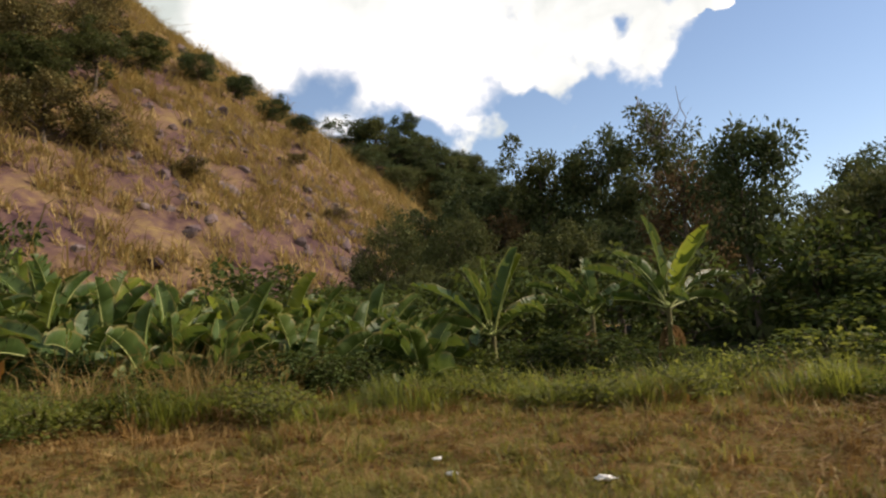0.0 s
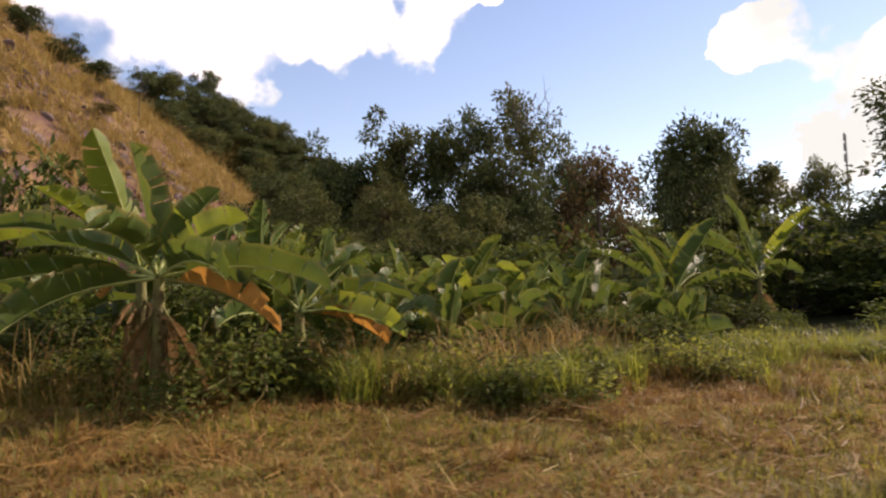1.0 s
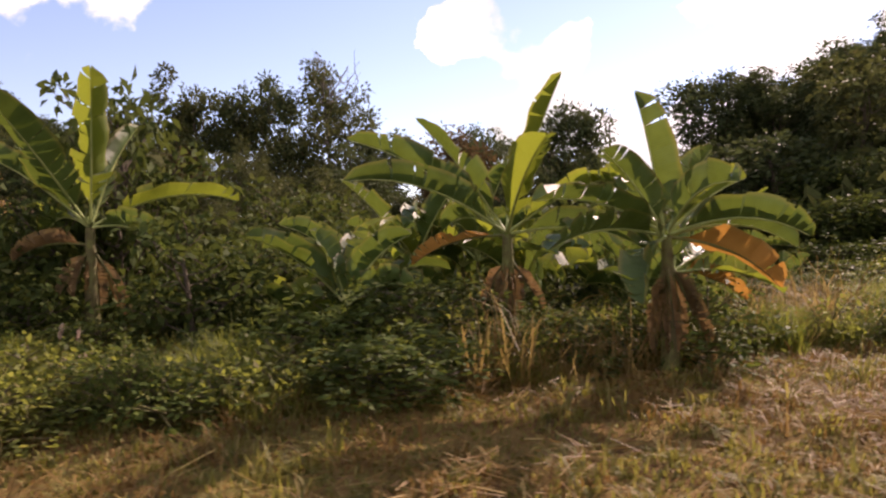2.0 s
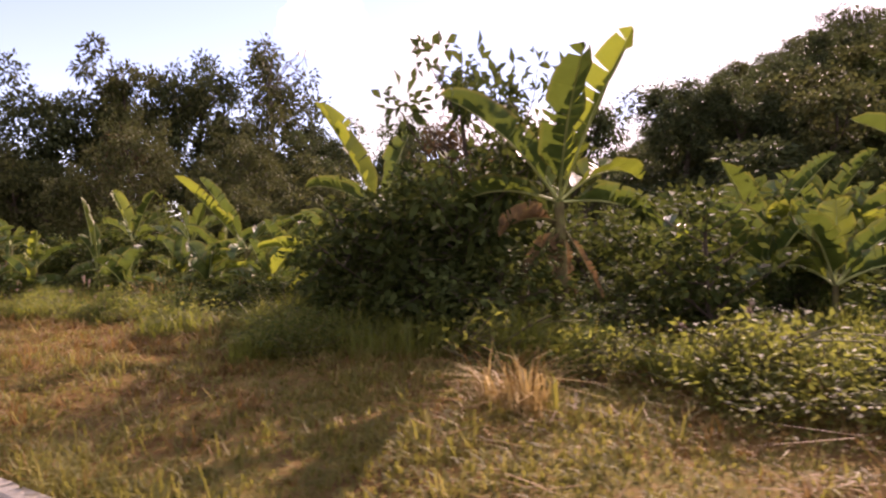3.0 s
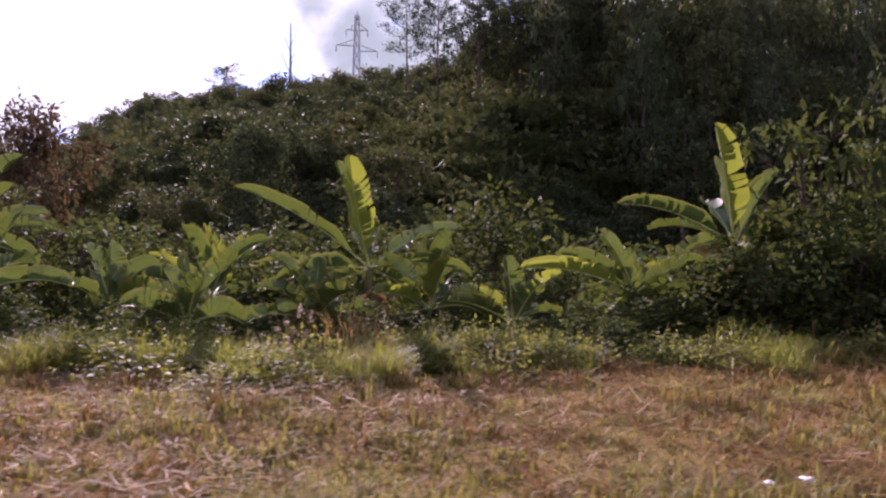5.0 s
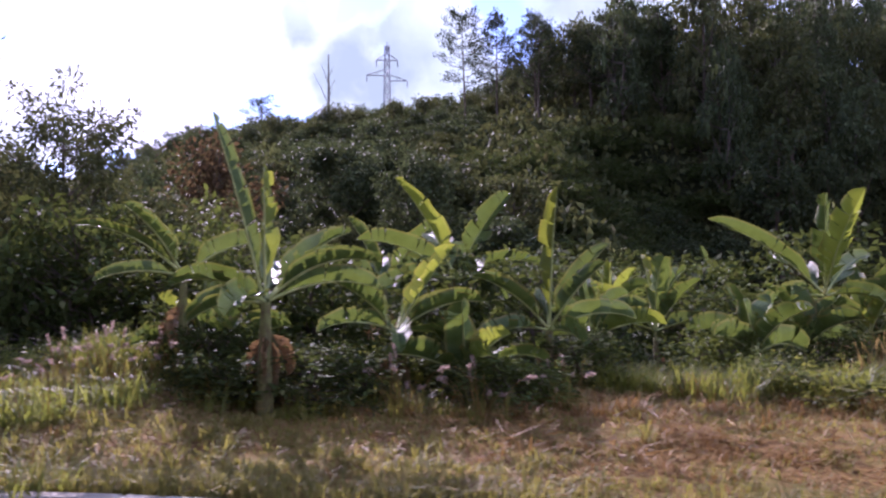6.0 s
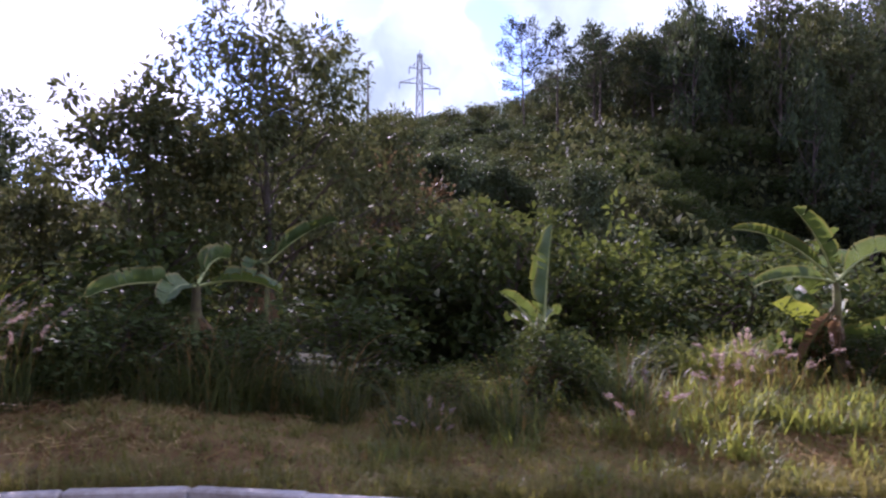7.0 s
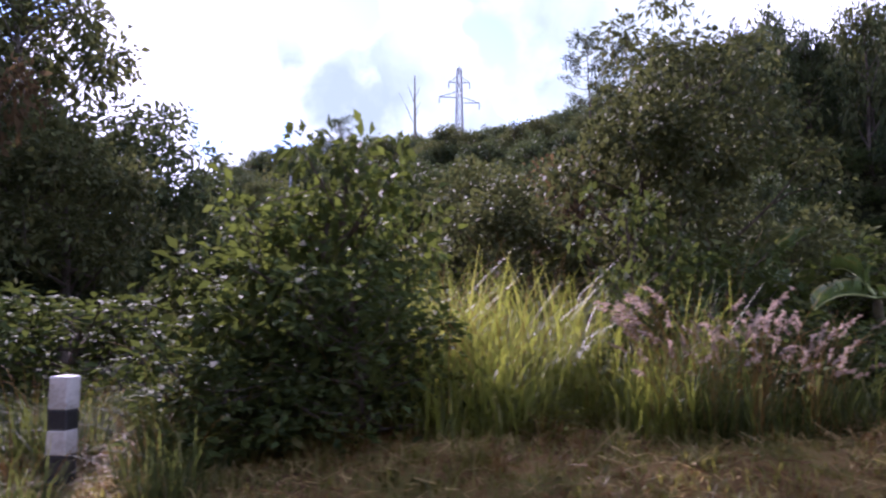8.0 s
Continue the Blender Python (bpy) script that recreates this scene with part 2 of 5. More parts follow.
M_SCRUB = leaf_material("dry_scrub_leaves", (0.07, 0.062, 0.024), (0.17, 0.14, 0.05), (0.24, 0.17, 0.07), (0.2, 0.16, 0.05), 0.2, 0.65, 0.2, 0.08)
M_PINE = leaf_material("pine_needles", (0.026, 0.040, 0.020), (0.05, 0.068, 0.03), (0.08, 0.08, 0.04), (0.10, 0.12, 0.04), 0.22, 0.7, 0.08, 0.08)
M_SHRUB = leaf_material("shrub_leaves", (0.030, 0.045, 0.015), (0.075, 0.105, 0.030), (0.15, 0.15, 0.06), (0.16, 0.19, 0.03), 0.27, 0.7, 0.1, 0.06, 1.2)
# Lighter copy of shrub_leaves: sun on the vines is put into the colour.
M_SHRUB_L = leaf_material("lit_vine_leaves", (0.045, 0.068, 0.017), (0.10, 0.135, 0.034), (0.16, 0.16, 0.055), (0.22, 0.26, 0.036), 0.32, 0.66, 0.12, 0.08, 1.2)
M_WEED = leaf_material("weed_leaves", (0.07, 0.09, 0.022), (0.17, 0.19, 0.046), (0.28, 0.23, 0.09), (0.42, 0.44, 0.06), 0.45, 0.6, 0.16, 0.18, 1.0)
M_GRASS = leaf_material("green_grass", (0.095, 0.10, 0.024), (0.21, 0.19, 0.048), (0.36, 0.27, 0.10), (0.40, 0.36, 0.055), 0.42, 0.6, 0.25, 0.2, 0.6)
M_TALL = leaf_material("tall_grass", (0.08, 0.11, 0.02), (0.17, 0.20, 0.04), (0.30, 0.24, 0.09), (0.44, 0.46, 0.055), 0.45, 0.5, 0.15, 0.3, 0.8)
M_STRAW = leaf_material("dry_straw", (0.14, 0.070, 0.026), (0.31, 0.178, 0.052), (0.48, 0.34, 0.14), (0.38, 0.21, 0.06), 0.3, 0.6, 0.16, 0.15, 0.5)
M_PALE = leaf_material("pale_straw", (0.36, 0.24, 0.085), (0.54, 0.39, 0.15), (0.64, 0.50, 0.24), (0.55, 0.38, 0.12), 0.35, 0.6, 0.15, 0.2, 1.0)
M_TAN = leaf_material("tan_grass", (0.20, 0.13, 0.045), (0.36, 0.25, 0.09), (0.22, 0.2, 0.06), (0.5, 0.34, 0.1), 0.4, 0.6, 0.2, 0.2, 1.0)
M_HILLGRASS = leaf_material("hill_dry_grass", (0.26, 0.17, 0.065), (0.52, 0.37, 0.14), (0.26, 0.24, 0.07), (0.5, 0.35, 0.1), 0.3, 0.7, 0.2, 0.2, 0.12)
M_PLUME = leaf_material("grass_plumes", (0.30, 0.20, 0.15), (0.50, 0.37, 0.29), (0.66, 0.56, 0.46), (0.55, 0.4, 0.32), 0.45, 0.7, 0.2, 0.2, 1.0)
# Darker copy of tall_grass: shade low in the clumps is put into the colour.
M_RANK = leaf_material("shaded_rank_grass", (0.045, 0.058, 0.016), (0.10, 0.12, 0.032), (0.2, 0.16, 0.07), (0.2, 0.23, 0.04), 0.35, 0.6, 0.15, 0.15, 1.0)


# ---------------------------------------------------------------- mesh helpers
def quads(name, V, F, mat, smooth=False):
    """A mesh out of arrays of points and four-cornered (or three-cornered) faces."""
    V, F = np.asarray(V, np.float32), np.asarray(F, np.int32)
    k = F.shape[1]
    me = bpy.data.meshes.new(name)
    me.vertices.add(len(V))
    me.vertices.foreach_set("co", V.ravel())
    me.loops.add(F.size)
    me.loops.foreach_set("vertex_index", F.ravel())
    me.polygons.add(len(F))
    me.polygons.foreach_set("loop_start", np.arange(0, F.size, k, dtype=np.int32))
    if smooth:
        me.polygons.foreach_set("use_smooth", np.ones(len(F), bool))
    me.update(calc_edges=True)
    for mm in (mat if isinstance(mat, (list, tuple)) else [mat]):
        me.materials.append(mm)
    return me


def child(name, me, parent, label=""):
    ob = new(name, me)
    ob.parent = parent
    return tagged(ob, label) if label else ob


def unit(v):
    return v / np.maximum(np.linalg.norm(v, axis=-1, keepdims=True), 1e-9)


def leaf_cloud(rng, P, size, out, droop=0.2, slim=0.5, fold=0.25):
    """One folded lozenge for each point of P; out: the way each leaf points."""
    n = len(P)
    d = unit(out + rng.normal(0, 0.55, (n, 3)) - np.array([0, 0, droop]))
    side = unit(np.cross(d, rng.normal(0, 1, (n, 3)) + np.array([0, 0, 1.2])))
    up = np.cross(side, d)
    L = (size * rng.uniform(0.6, 1.35, n))[:, None]
    V = np.empty((n, 4, 3))
    V[:, 0] = P
    V[:, 1] = P + d * L * 0.5 + side * L * slim * 0.5 + up * L * fold * slim
    V[:, 2] = P + d * L - up * L * 0.12
    V[:, 3] = P + d * L * 0.5 - side * L * slim * 0.5 + up * L * fold * slim
    return V.reshape(-1, 3), np.arange(n * 4).reshape(-1, 4)


def blades(rng, P, height, lean, width, tall_dir=None):
    """Grass blades: a bent strip of two quads at each point of P."""
    n = len(P)
    a = rng.uniform(0, 2 * np.pi, n)
    h = (height * rng.uniform(0.5, 1.3, n))[:, None]
    face = np.stack([np.cos(a), np.sin(a), 0 * a], 1)
    side = np.stack([-np.sin(a), np.cos(a), 0 * a], 1)
    ln = (lean * rng.uniform(0.2, 1.6, n))[:, None]
    up = np.array([0, 0, 1.0])
    w = (width * rng.uniform(0.6, 1.3, n))[:, None]
    mid = P + up * h * 0.6 + face * h * ln * 0.35
    tip = P + up * h * (1 - 0.25 * ln) + face * h * ln
    V = np.stack([P - side * w, P + side * w, mid + side * w * 0.8, mid - side * w * 0.8, tip + side * w * 0.15, tip - side * w * 0.15], 1)
    k = np.arange(n)[:, None] * 6
    F = np.concatenate([k + np.array([0, 1, 2, 3]), k + np.array([3, 2, 4, 5])], 0)
    return V.reshape(-1, 3), F


def straws(rng, P, length, width, rise):
    """Loose straws lying about on the ground."""
    n = len(P)
    a = rng.uniform(0, 2 * np.pi, n)
    d = unit(np.stack([np.cos(a), np.sin(a), rng.uniform(-0.1, rise, n)], 1))
    side = np.stack([-np.sin(a), np.cos(a), 0.4 * rng.normal(0, 1, n)], 1)
    L = (length * rng.uniform(0.4, 1.4, n))[:, None]
    w = width * rng.uniform(0.6, 1.4, n)[:, None]
    V = np.stack([P - side * w, P + side * w, P + d * L + side * w * 0.6, P + d * L - side * w * 0.6], 1)
    return V.reshape(-1, 3), np.arange(n * 4).reshape(-1, 4)


def tube(points, radii, sides=6):
    """A tapered tube along points."""
    P, R = np.asarray(points, float), np.asarray(radii, float)
    T = unit(np.gradient(P, axis=0))
    ref = np.where(np.abs(T[:, 2:3]) > 0.9, np.array([[1.0, 0, 0]]), np.array([[0, 0, 1.0]]))
    A = unit(np.cross(T, ref))
    B = np.cross(T, A)
    ang = np.linspace(0, 2 * np.pi, sides, endpoint=False)
    ring = A[:, None] * np.cos(ang)[None, :, None] + B[:, None] * np.sin(ang)[None, :, None]
    V = (P[:, None] + ring * R[:, None, None]).reshape(-1, 3)
    F = []
    for i in range(len(P) - 1):
        for j in range(sides):
            k = (j + 1) % sides
            F.append((i * sides + j, i * sides + k, (i + 1) * sides + k, (i + 1) * sides + j))
    return V, np.array(F)


def joined(pieces):
    Vs, Fs, n = [], [], 0
    for V, F in pieces:
        Vs.append(V)
        Fs.append(np.asarray(F) + n)
        n += len(V)
    return np.concatenate(Vs), np.concatenate(Fs)


# ---------------------------------------------------------------- the bend and the lie of the land
KERB_POINTS = [(-14, -120), (-2, -75), (9, -42), (15, -22), (17, -8), (14, 1.2), (9.8, 4.1), (5, 4.95), (-1, 4.95), (-6.5, 4.85), (-11, 6.3), (-15.7, 9.3), (-18.65, 13.6), (-19.2, 18), (-19.45, 21.5),
               (-19.3, 25), (-18.55, 28.9), (-16.6, 34.2), (-14.1, 39.1), (-12.6, 43.6), (-11.55, 45.6), (-11.1, 48.2), (-9.9, 54.0), (-6.0, 62.5), (5, 69.5), (18, 74.5), (40, 77), (80, 76)]


def smooth_line(points, step=0.5):
    P = np.array(points, float)
    P = np.vstack([2 * P[0] - P[1], P, 2 * P[-1] - P[-2]])
    out = []
    for i in range(1, len(P) - 2):
        t = np.linspace(0, 1, 40, endpoint=False)[:, None]
        a, b, c, d = P[i - 1], P[i], P[i + 1], P[i + 2]
        out.append(0.5 * (2 * b + (c - a) * t + (2 * a - 5 * b + 4 * c - d) * t**2 + (3 * b - a - 3 * c + d) * t**3))
    Q = np.vstack(out)
    s = np.r_[0, np.cumsum(np.linalg.norm(np.diff(Q, axis=0), axis=1))]
    u = np.arange(0, s[-1], step)
    return np.stack([np.interp(u, s, Q[:, 0]), np.interp(u, s, Q[:, 1])], 1), u


KERB, KERB_S = smooth_line(KERB_POINTS)
KT = unit(np.gradient(KERB, axis=0))
KN = np.stack([KT[:, 1], -KT[:, 0]], 1)          # towards the plot inside the bend


def along(s, o):
    """Places at s metres along the kerb and o metres into the plot."""
    i = np.clip((np.asarray(s) / 0.5), 0, len(KERB) - 1.001)
    k = i.astype(int)
    f = (i - k)[:, None]
    p = KERB[k] * (1 - f) + KERB[k + 1] * f
    return p + unit(KN[k] * (1 - f) + KN[k + 1] * f) * np.asarray(o)[:, None]


def offset_of(X, Y):
    """How far each place lies inside the bend (positive) or beyond the kerb (negative), and how far along it."""
    P = np.stack([X, Y], -1).reshape(-1, 2)
    off, run = np.empty(len(P)), np.empty(len(P))
    for i in range(0, len(P), 4000):
        p = P[i:i + 4000]
        near = ((p[:, None] - KERB[None, ::8]) ** 2).sum(-1).argmin(1) * 8
        idx = np.clip(near[:, None] + np.arange(-8, 9), 0, len(KERB) - 1)
        q = ((p[:, None] - KERB[idx]) ** 2).sum(-1)
        k = idx[np.arange(len(p)), q.argmin(1)]
        s = np.sign(((p - KERB[k]) * KN[k]).sum(-1))
        off[i:i + 4000], run[i:i + 4000] = s * np.sqrt(q.min(1)), KERB_S[k]
    return off.reshape(X.shape), run.reshape(X.shape)


def sstep(x, a, b):
    t = np.clip((x - a) / (b - a), 0, 1)
    return t * t * (3 - 2 * t)


def wavy(X, Y, f, seed=0.0):
    return (np.sin(X * f + 1.3 * np.sin(Y * f * 0.7 + seed) + seed) * np.cos(Y * f * 1.1 + 1.7 * np.sin(X * f * 0.6 - seed))
            + 0.5 * np.sin(X * f * 2.3 + seed * 2 + 1.1 * np.sin(Y * f * 1.9)) * np.cos(Y * f * 2.1 - seed)) / 1.5


def hill_left(X, Y):
    r = np.hypot(X + 146.4, Y - 179.3)
    h = 144.1 - 0.8254 * r
    return np.maximum(0, h + 1.3 * wavy(X, Y, 0.12, 2.0) + 0.6 * wavy(X, Y, 0.42, 5.0) + 0.3 * wavy(X, Y, 1.1, 1.0))


def hill_right(X, Y):
    d = (X - 10) * 0.82 - (Y - 25) * 0.57 - 9
    h = 0.6 * (np.sqrt(d * d + 16) + d) * 0.5
    low = 0.4 + 0.6 * sstep(np.degrees(np.arctan2(X + 23, Y - 22)), 66, 82)
    return 48 * (1 - np.exp(-h / 40)) * low + sstep(d, 0, 30) * 1.2 * wavy(X, Y, 0.09, 1.0)


def height(X, Y):
    X, Y = np.asarray(X, float), np.asarray(Y, float)
    off, run = offset_of(X, Y)
    inside = 0.09 + 0.16 * sstep(off, 0.2, 3.5) + (0.06 * wavy(X, Y, 0.9, 0.5) + 0.065 * wavy(X, Y, 2.3, 4.0)) * sstep(off, 0.2, 1.5) - 0.45 * sstep(off, 6.5, 11)
    inside = inside + 0.42 * np.exp(-((X + 9.8) / 3.2) ** 2 - ((Y - 38.6) / 2.6) ** 2) * sstep(off, 0.3, 2.0)
    inside = inside + 0.36 * sstep(Y, 43.5, 46.5) * (1 - sstep(Y, 51.5, 54)) * (X < 0) * sstep(off, 0.25, 1.3)
    outside = np.where(off > -6.9, -0.35, -0.02 + 0.06 * np.minimum(-off - 7.2, 4))
    z = np.where(off > 0.03, inside, outside)
    south = 1 - sstep(Y, -8, 2)
    bank = np.where(off > 0, np.maximum(off - 9 + 4 * south, 0) * (1 + 0.6 * south), np.maximum(-off - 8.5, 0) * 2.6)
    back = 50 * np.exp(-((X + 22) / 62) ** 2) * sstep(Y, 118, 186) * (1 - sstep(Y, 260, 700))
    hills = np.maximum(np.maximum(hill_left(X, Y), hill_right(X, Y)), back)
    return z + np.minimum(hills, bank) * np.exp(-(np.hypot(X, Y) / 430) ** 4)


def spread(a, b, step, far, grow):
    """Grid lines: close together from a to b, then ever wider out to far."""
    mid = list(np.arange(a, b + 1e-6, step))
    lo, hi, s = [a], [b], step
    while hi[-1] < far:
        s *= grow
        hi.append(hi[-1] + s)
        lo.append(lo[-1] - s)
    return np.array(lo[:0:-1] + mid + hi[1:])


def build_ground():
    gx, gy = spread(-26, 14, 0.35, 3200, 1.12), spread(2, 60, 0.35, 3200, 1.12)
    X, Y = np.meshgrid(gx, gy)
    Z = height(X, Y)
    nx = len(gx)
    i, j = np.meshgrid(np.arange(nx - 1), np.arange(len(gy) - 1))
    k = (j * nx + i).ravel()
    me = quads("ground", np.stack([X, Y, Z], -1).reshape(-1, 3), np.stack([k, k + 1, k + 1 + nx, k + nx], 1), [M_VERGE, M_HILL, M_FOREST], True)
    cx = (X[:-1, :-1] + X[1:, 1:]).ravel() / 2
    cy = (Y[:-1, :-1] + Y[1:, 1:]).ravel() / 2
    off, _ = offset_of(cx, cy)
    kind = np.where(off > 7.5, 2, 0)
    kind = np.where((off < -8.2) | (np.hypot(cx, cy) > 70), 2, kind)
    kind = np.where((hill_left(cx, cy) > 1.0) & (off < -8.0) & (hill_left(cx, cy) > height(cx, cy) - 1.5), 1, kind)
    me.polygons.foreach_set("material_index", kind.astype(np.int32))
    tagged(new("ground", me), "uneven earth under dry grass, hillside and forest", "ground", kind="structure")


build_ground()


def build_road():
    V, F = [], []
    for p, n in zip(KERB, KN):
        for o in (-0.02, -3.5, -7.0):
            V.append((*(p + n * o), 0.0 if o != -3.5 else 0.05))
    for i in range(len(KERB) - 1):
        for j in range(2):
            F.append((i * 3 + j, i * 3 + j + 1, i * 3 + j + 4, i * 3 + j + 3))
    tagged(new("road", quads("road", V, F, M_ASPHALT, True)), "grey asphalt road round a bend", "road", kind="structure")


build_road()


def bevelled_box(sx, sy, sz, bevel, z0=0.0):
    bm = bmesh.new()
    bmesh.ops.create_cube(bm, size=1.0)
    bmesh.ops.scale(bm, vec=(sx, sy, sz), verts=bm.verts)
    bmesh.ops.translate(bm, vec=(0, 0, sz / 2 + z0), verts=bm.verts)
    bmesh.ops.bevel(bm, geom=bm.edges[:], offset=bevel, segments=1, affect="EDGES")
    return bm


def bm_mesh(name, bm, mat):
    me = bpy.data.meshes.new(name)
    bm.to_mesh(me)
    bm.free()
    me.materials.append(mat)
    return me


# ---------------------------------------------------------------- trees
PROTO = {}


def stand(x, y, sink=0.05):
    return float(height(np.array([float(x)]), np.array([float(y)]))[0]) - sink


def grow_tree(kind, seed, H, R, base, limbs, leaves, leaf, mat, bark, flat=0.75, spread_c=0.36, trunk_r=0.16, bare=0, label="", category="tree", name="tree", slim=0.5):
    """A tree H metres high with a crown of radius R: tapered trunk, limbs, twigs and loose clumps of leaves."""
    rng = np.random.default_rng(seed)
    tree = new(name)
    h = np.linspace(0, 1, 9)
    bend = rng.normal(0, 0.05 * H, 2)
    axis = np.stack([bend[0] * h**2 + 0.02 * H * np.sin(h * 5 + seed), bend[1] * h**2, h * H * 0.9], 1)
    wood = [tube(axis, trunk_r * (1.25 - h) + 0.02, 8)]
    C, Cr = [], []
    for i in range(limbs):
        f = base + (0.92 - base) * (i + rng.uniform(0, 1)) / limbs
        p0 = np.array([np.interp(f, h, axis[:, k]) for k in range(3)])
        a = i * 2.4 + rng.normal(0, 0.5)
        v = (f - base) / (1 - base)
        reach = R * rng.uniform(0.55, 1.1) * math.sin(math.pi * min(0.97, 0.22 + 0.72 * v)) ** 0.7
        rise = reach * rng.uniform(0.15, 0.8) + 0.03 * H
        end = p0 + np.array([math.cos(a) * reach, math.sin(a) * reach, rise])
        mid = (p0 + end) / 2 + rng.normal(0, 0.08 * R, 3) - np.array([0, 0, 0.06 * R])
        t = np.linspace(0, 1, 6)[:, None]
        line = (1 - t) ** 2 * p0 + 2 * t * (1 - t) * mid + t**2 * end
        r0 = trunk_r * (1.1 - f) * 0.6 + 0.012
        wood.append(tube(line, np.linspace(r0, 0.012, 6), 5))
        for _ in range(2):
            q = line[rng.integers(2, 5)]
            e2 = q + rng.normal(0, 0.3 * R, 3) + np.array([0, 0, 0.12 * R])
            wood.append(tube(np.linspace(q, e2, 4) + rng.normal(0, 0.02 * R, (4, 3)), np.linspace(r0 * 0.5, 0.008, 4), 4))
            C.append(e2)
            Cr.append(R * spread_c * rng.uniform(0.5, 0.9))
        C.append(end)
        Cr.append(R * spread_c * rng.uniform(0.7, 1.25))
    C.append(axis[-1] + np.array([0, 0, 0.04 * H]))
    Cr.append(R * spread_c)
    for _ in range(bare):
        f = rng.uniform(0.7, 0.95)
        p0 = np.array([np.interp(f, h, axis[:, k]) for k in range(3)])
        d = unit(np.array([rng.normal(0, 0.7), rng.normal(0, 0.7), 1.0]))
        Lb = rng.uniform(0.14, 0.28) * H
        line = p0 + d * np.linspace(0, Lb, 6)[:, None] + np.cumsum(rng.normal(0, 0.035 * Lb, (6, 3)), 0)
        wood.append(tube(line, np.linspace(0.07, 0.015, 6), 4))
        for _ in range(6):
            q = line[rng.integers(1, 6)]
            e2 = q + rng.normal(0, 0.25 * Lb, 3) + np.array([0, 0, 0.05 * Lb])
            wood.append(tube(np.linspace(q, e2, 4) + rng.normal(0, 0.03 * Lb, (4, 3)), np.linspace(0.035, 0.012, 4), 3))
    stem = child("stem" if name == "weed" else "trunk", quads("trunk", *joined(wood), bark, True), tree)
    if name == "weed":
        tagged(stem, kind="stuff")
    C, Cr = np.array(C), np.array(Cr)
    w = Cr**2
    k = rng.choice(len(C), leaves, p=w / w.sum())
    d = unit(rng.normal(0, 1, (leaves, 3)))
    rad = Cr[k] * rng.uniform(0.15, 1.0, leaves) ** 0.45 * (1 + 0.25 * rng.normal(0, 1, leaves))
    P = C[k] + d * rad[:, None] * np.array([1, 1, flat])
    child("crown", quads("crown", *leaf_cloud(rng, P, leaf, d, 0.25, slim), mat), tree)
    tree["tall"], tree["wide"] = float(max(P[:, 2].max(), axis[-1, 2])), float(R * 1.1)
    tagged(tree, label, category)
    return tree


def grow_pine(seed, H, R, label):
    rng = np.random.default_rng(seed)
    tree = new("pine_tree")
    h = np.linspace(0, 1, 9)
    axis = np.stack([0.01 * H * np.sin(h * 4 + seed), 0.01 * H * np.cos(h * 3), h * H], 1)
    wood, P, D = [tube(axis, 0.17 * (1.15 - h) + 0.01, 7)], [], []
    for i in range(26):
        f = 0.42 + 0.57 * (i / 26) + rng.uniform(-0.012, 0.012)
        a = i * 2.4 + rng.normal(0, 0.5)
        reach = R * 2.3 * (1.08 - f) ** 0.7 * rng.uniform(0.55, 1.2)
        p0 = np.array([np.interp(f, h, axis[:, k]) for k in range(3)])
        end = p0 + np.array([math.cos(a) * reach, math.sin(a) * reach, reach * rng.uniform(0.1, 0.5)])
        line = np.linspace(p0, end, 5) - np.array([0, 0, 1]) * (0.14 * reach * np.sin(np.linspace(0, np.pi, 5)))[:, None]
        wood.append(tube(line, np.linspace(0.05, 0.012, 5), 4))
        for c in range(4):
            q = line[min(4, 2 + c)] + rng.normal(0, 0.16 * R, 3) * np.array([1, 1, 0.4])
            wood.append(tube(np.linspace(line[2], q, 3), np.linspace(0.02, 0.008, 3), 3))
            n = 22
            P.append(q + rng.normal(0, 0.15 * R, (n, 3)) * np.array([1, 1, 0.5]))
            D.append(np.tile(unit(end - p0), (n, 1)))
    child("trunk", quads("trunk", *joined(wood), M_BARK, True), tree)
    P, D = np.concatenate(P), np.concatenate(D)
    child("crown", quads("crown", *leaf_cloud(rng, P, 0.42, D + np.array([0, 0, 0.6]), 0.0, 0.28), M_PINE), tree)
    tree["tall"], tree["wide"] = float(H), float(R)
    return tagged(tree, label, "tree")


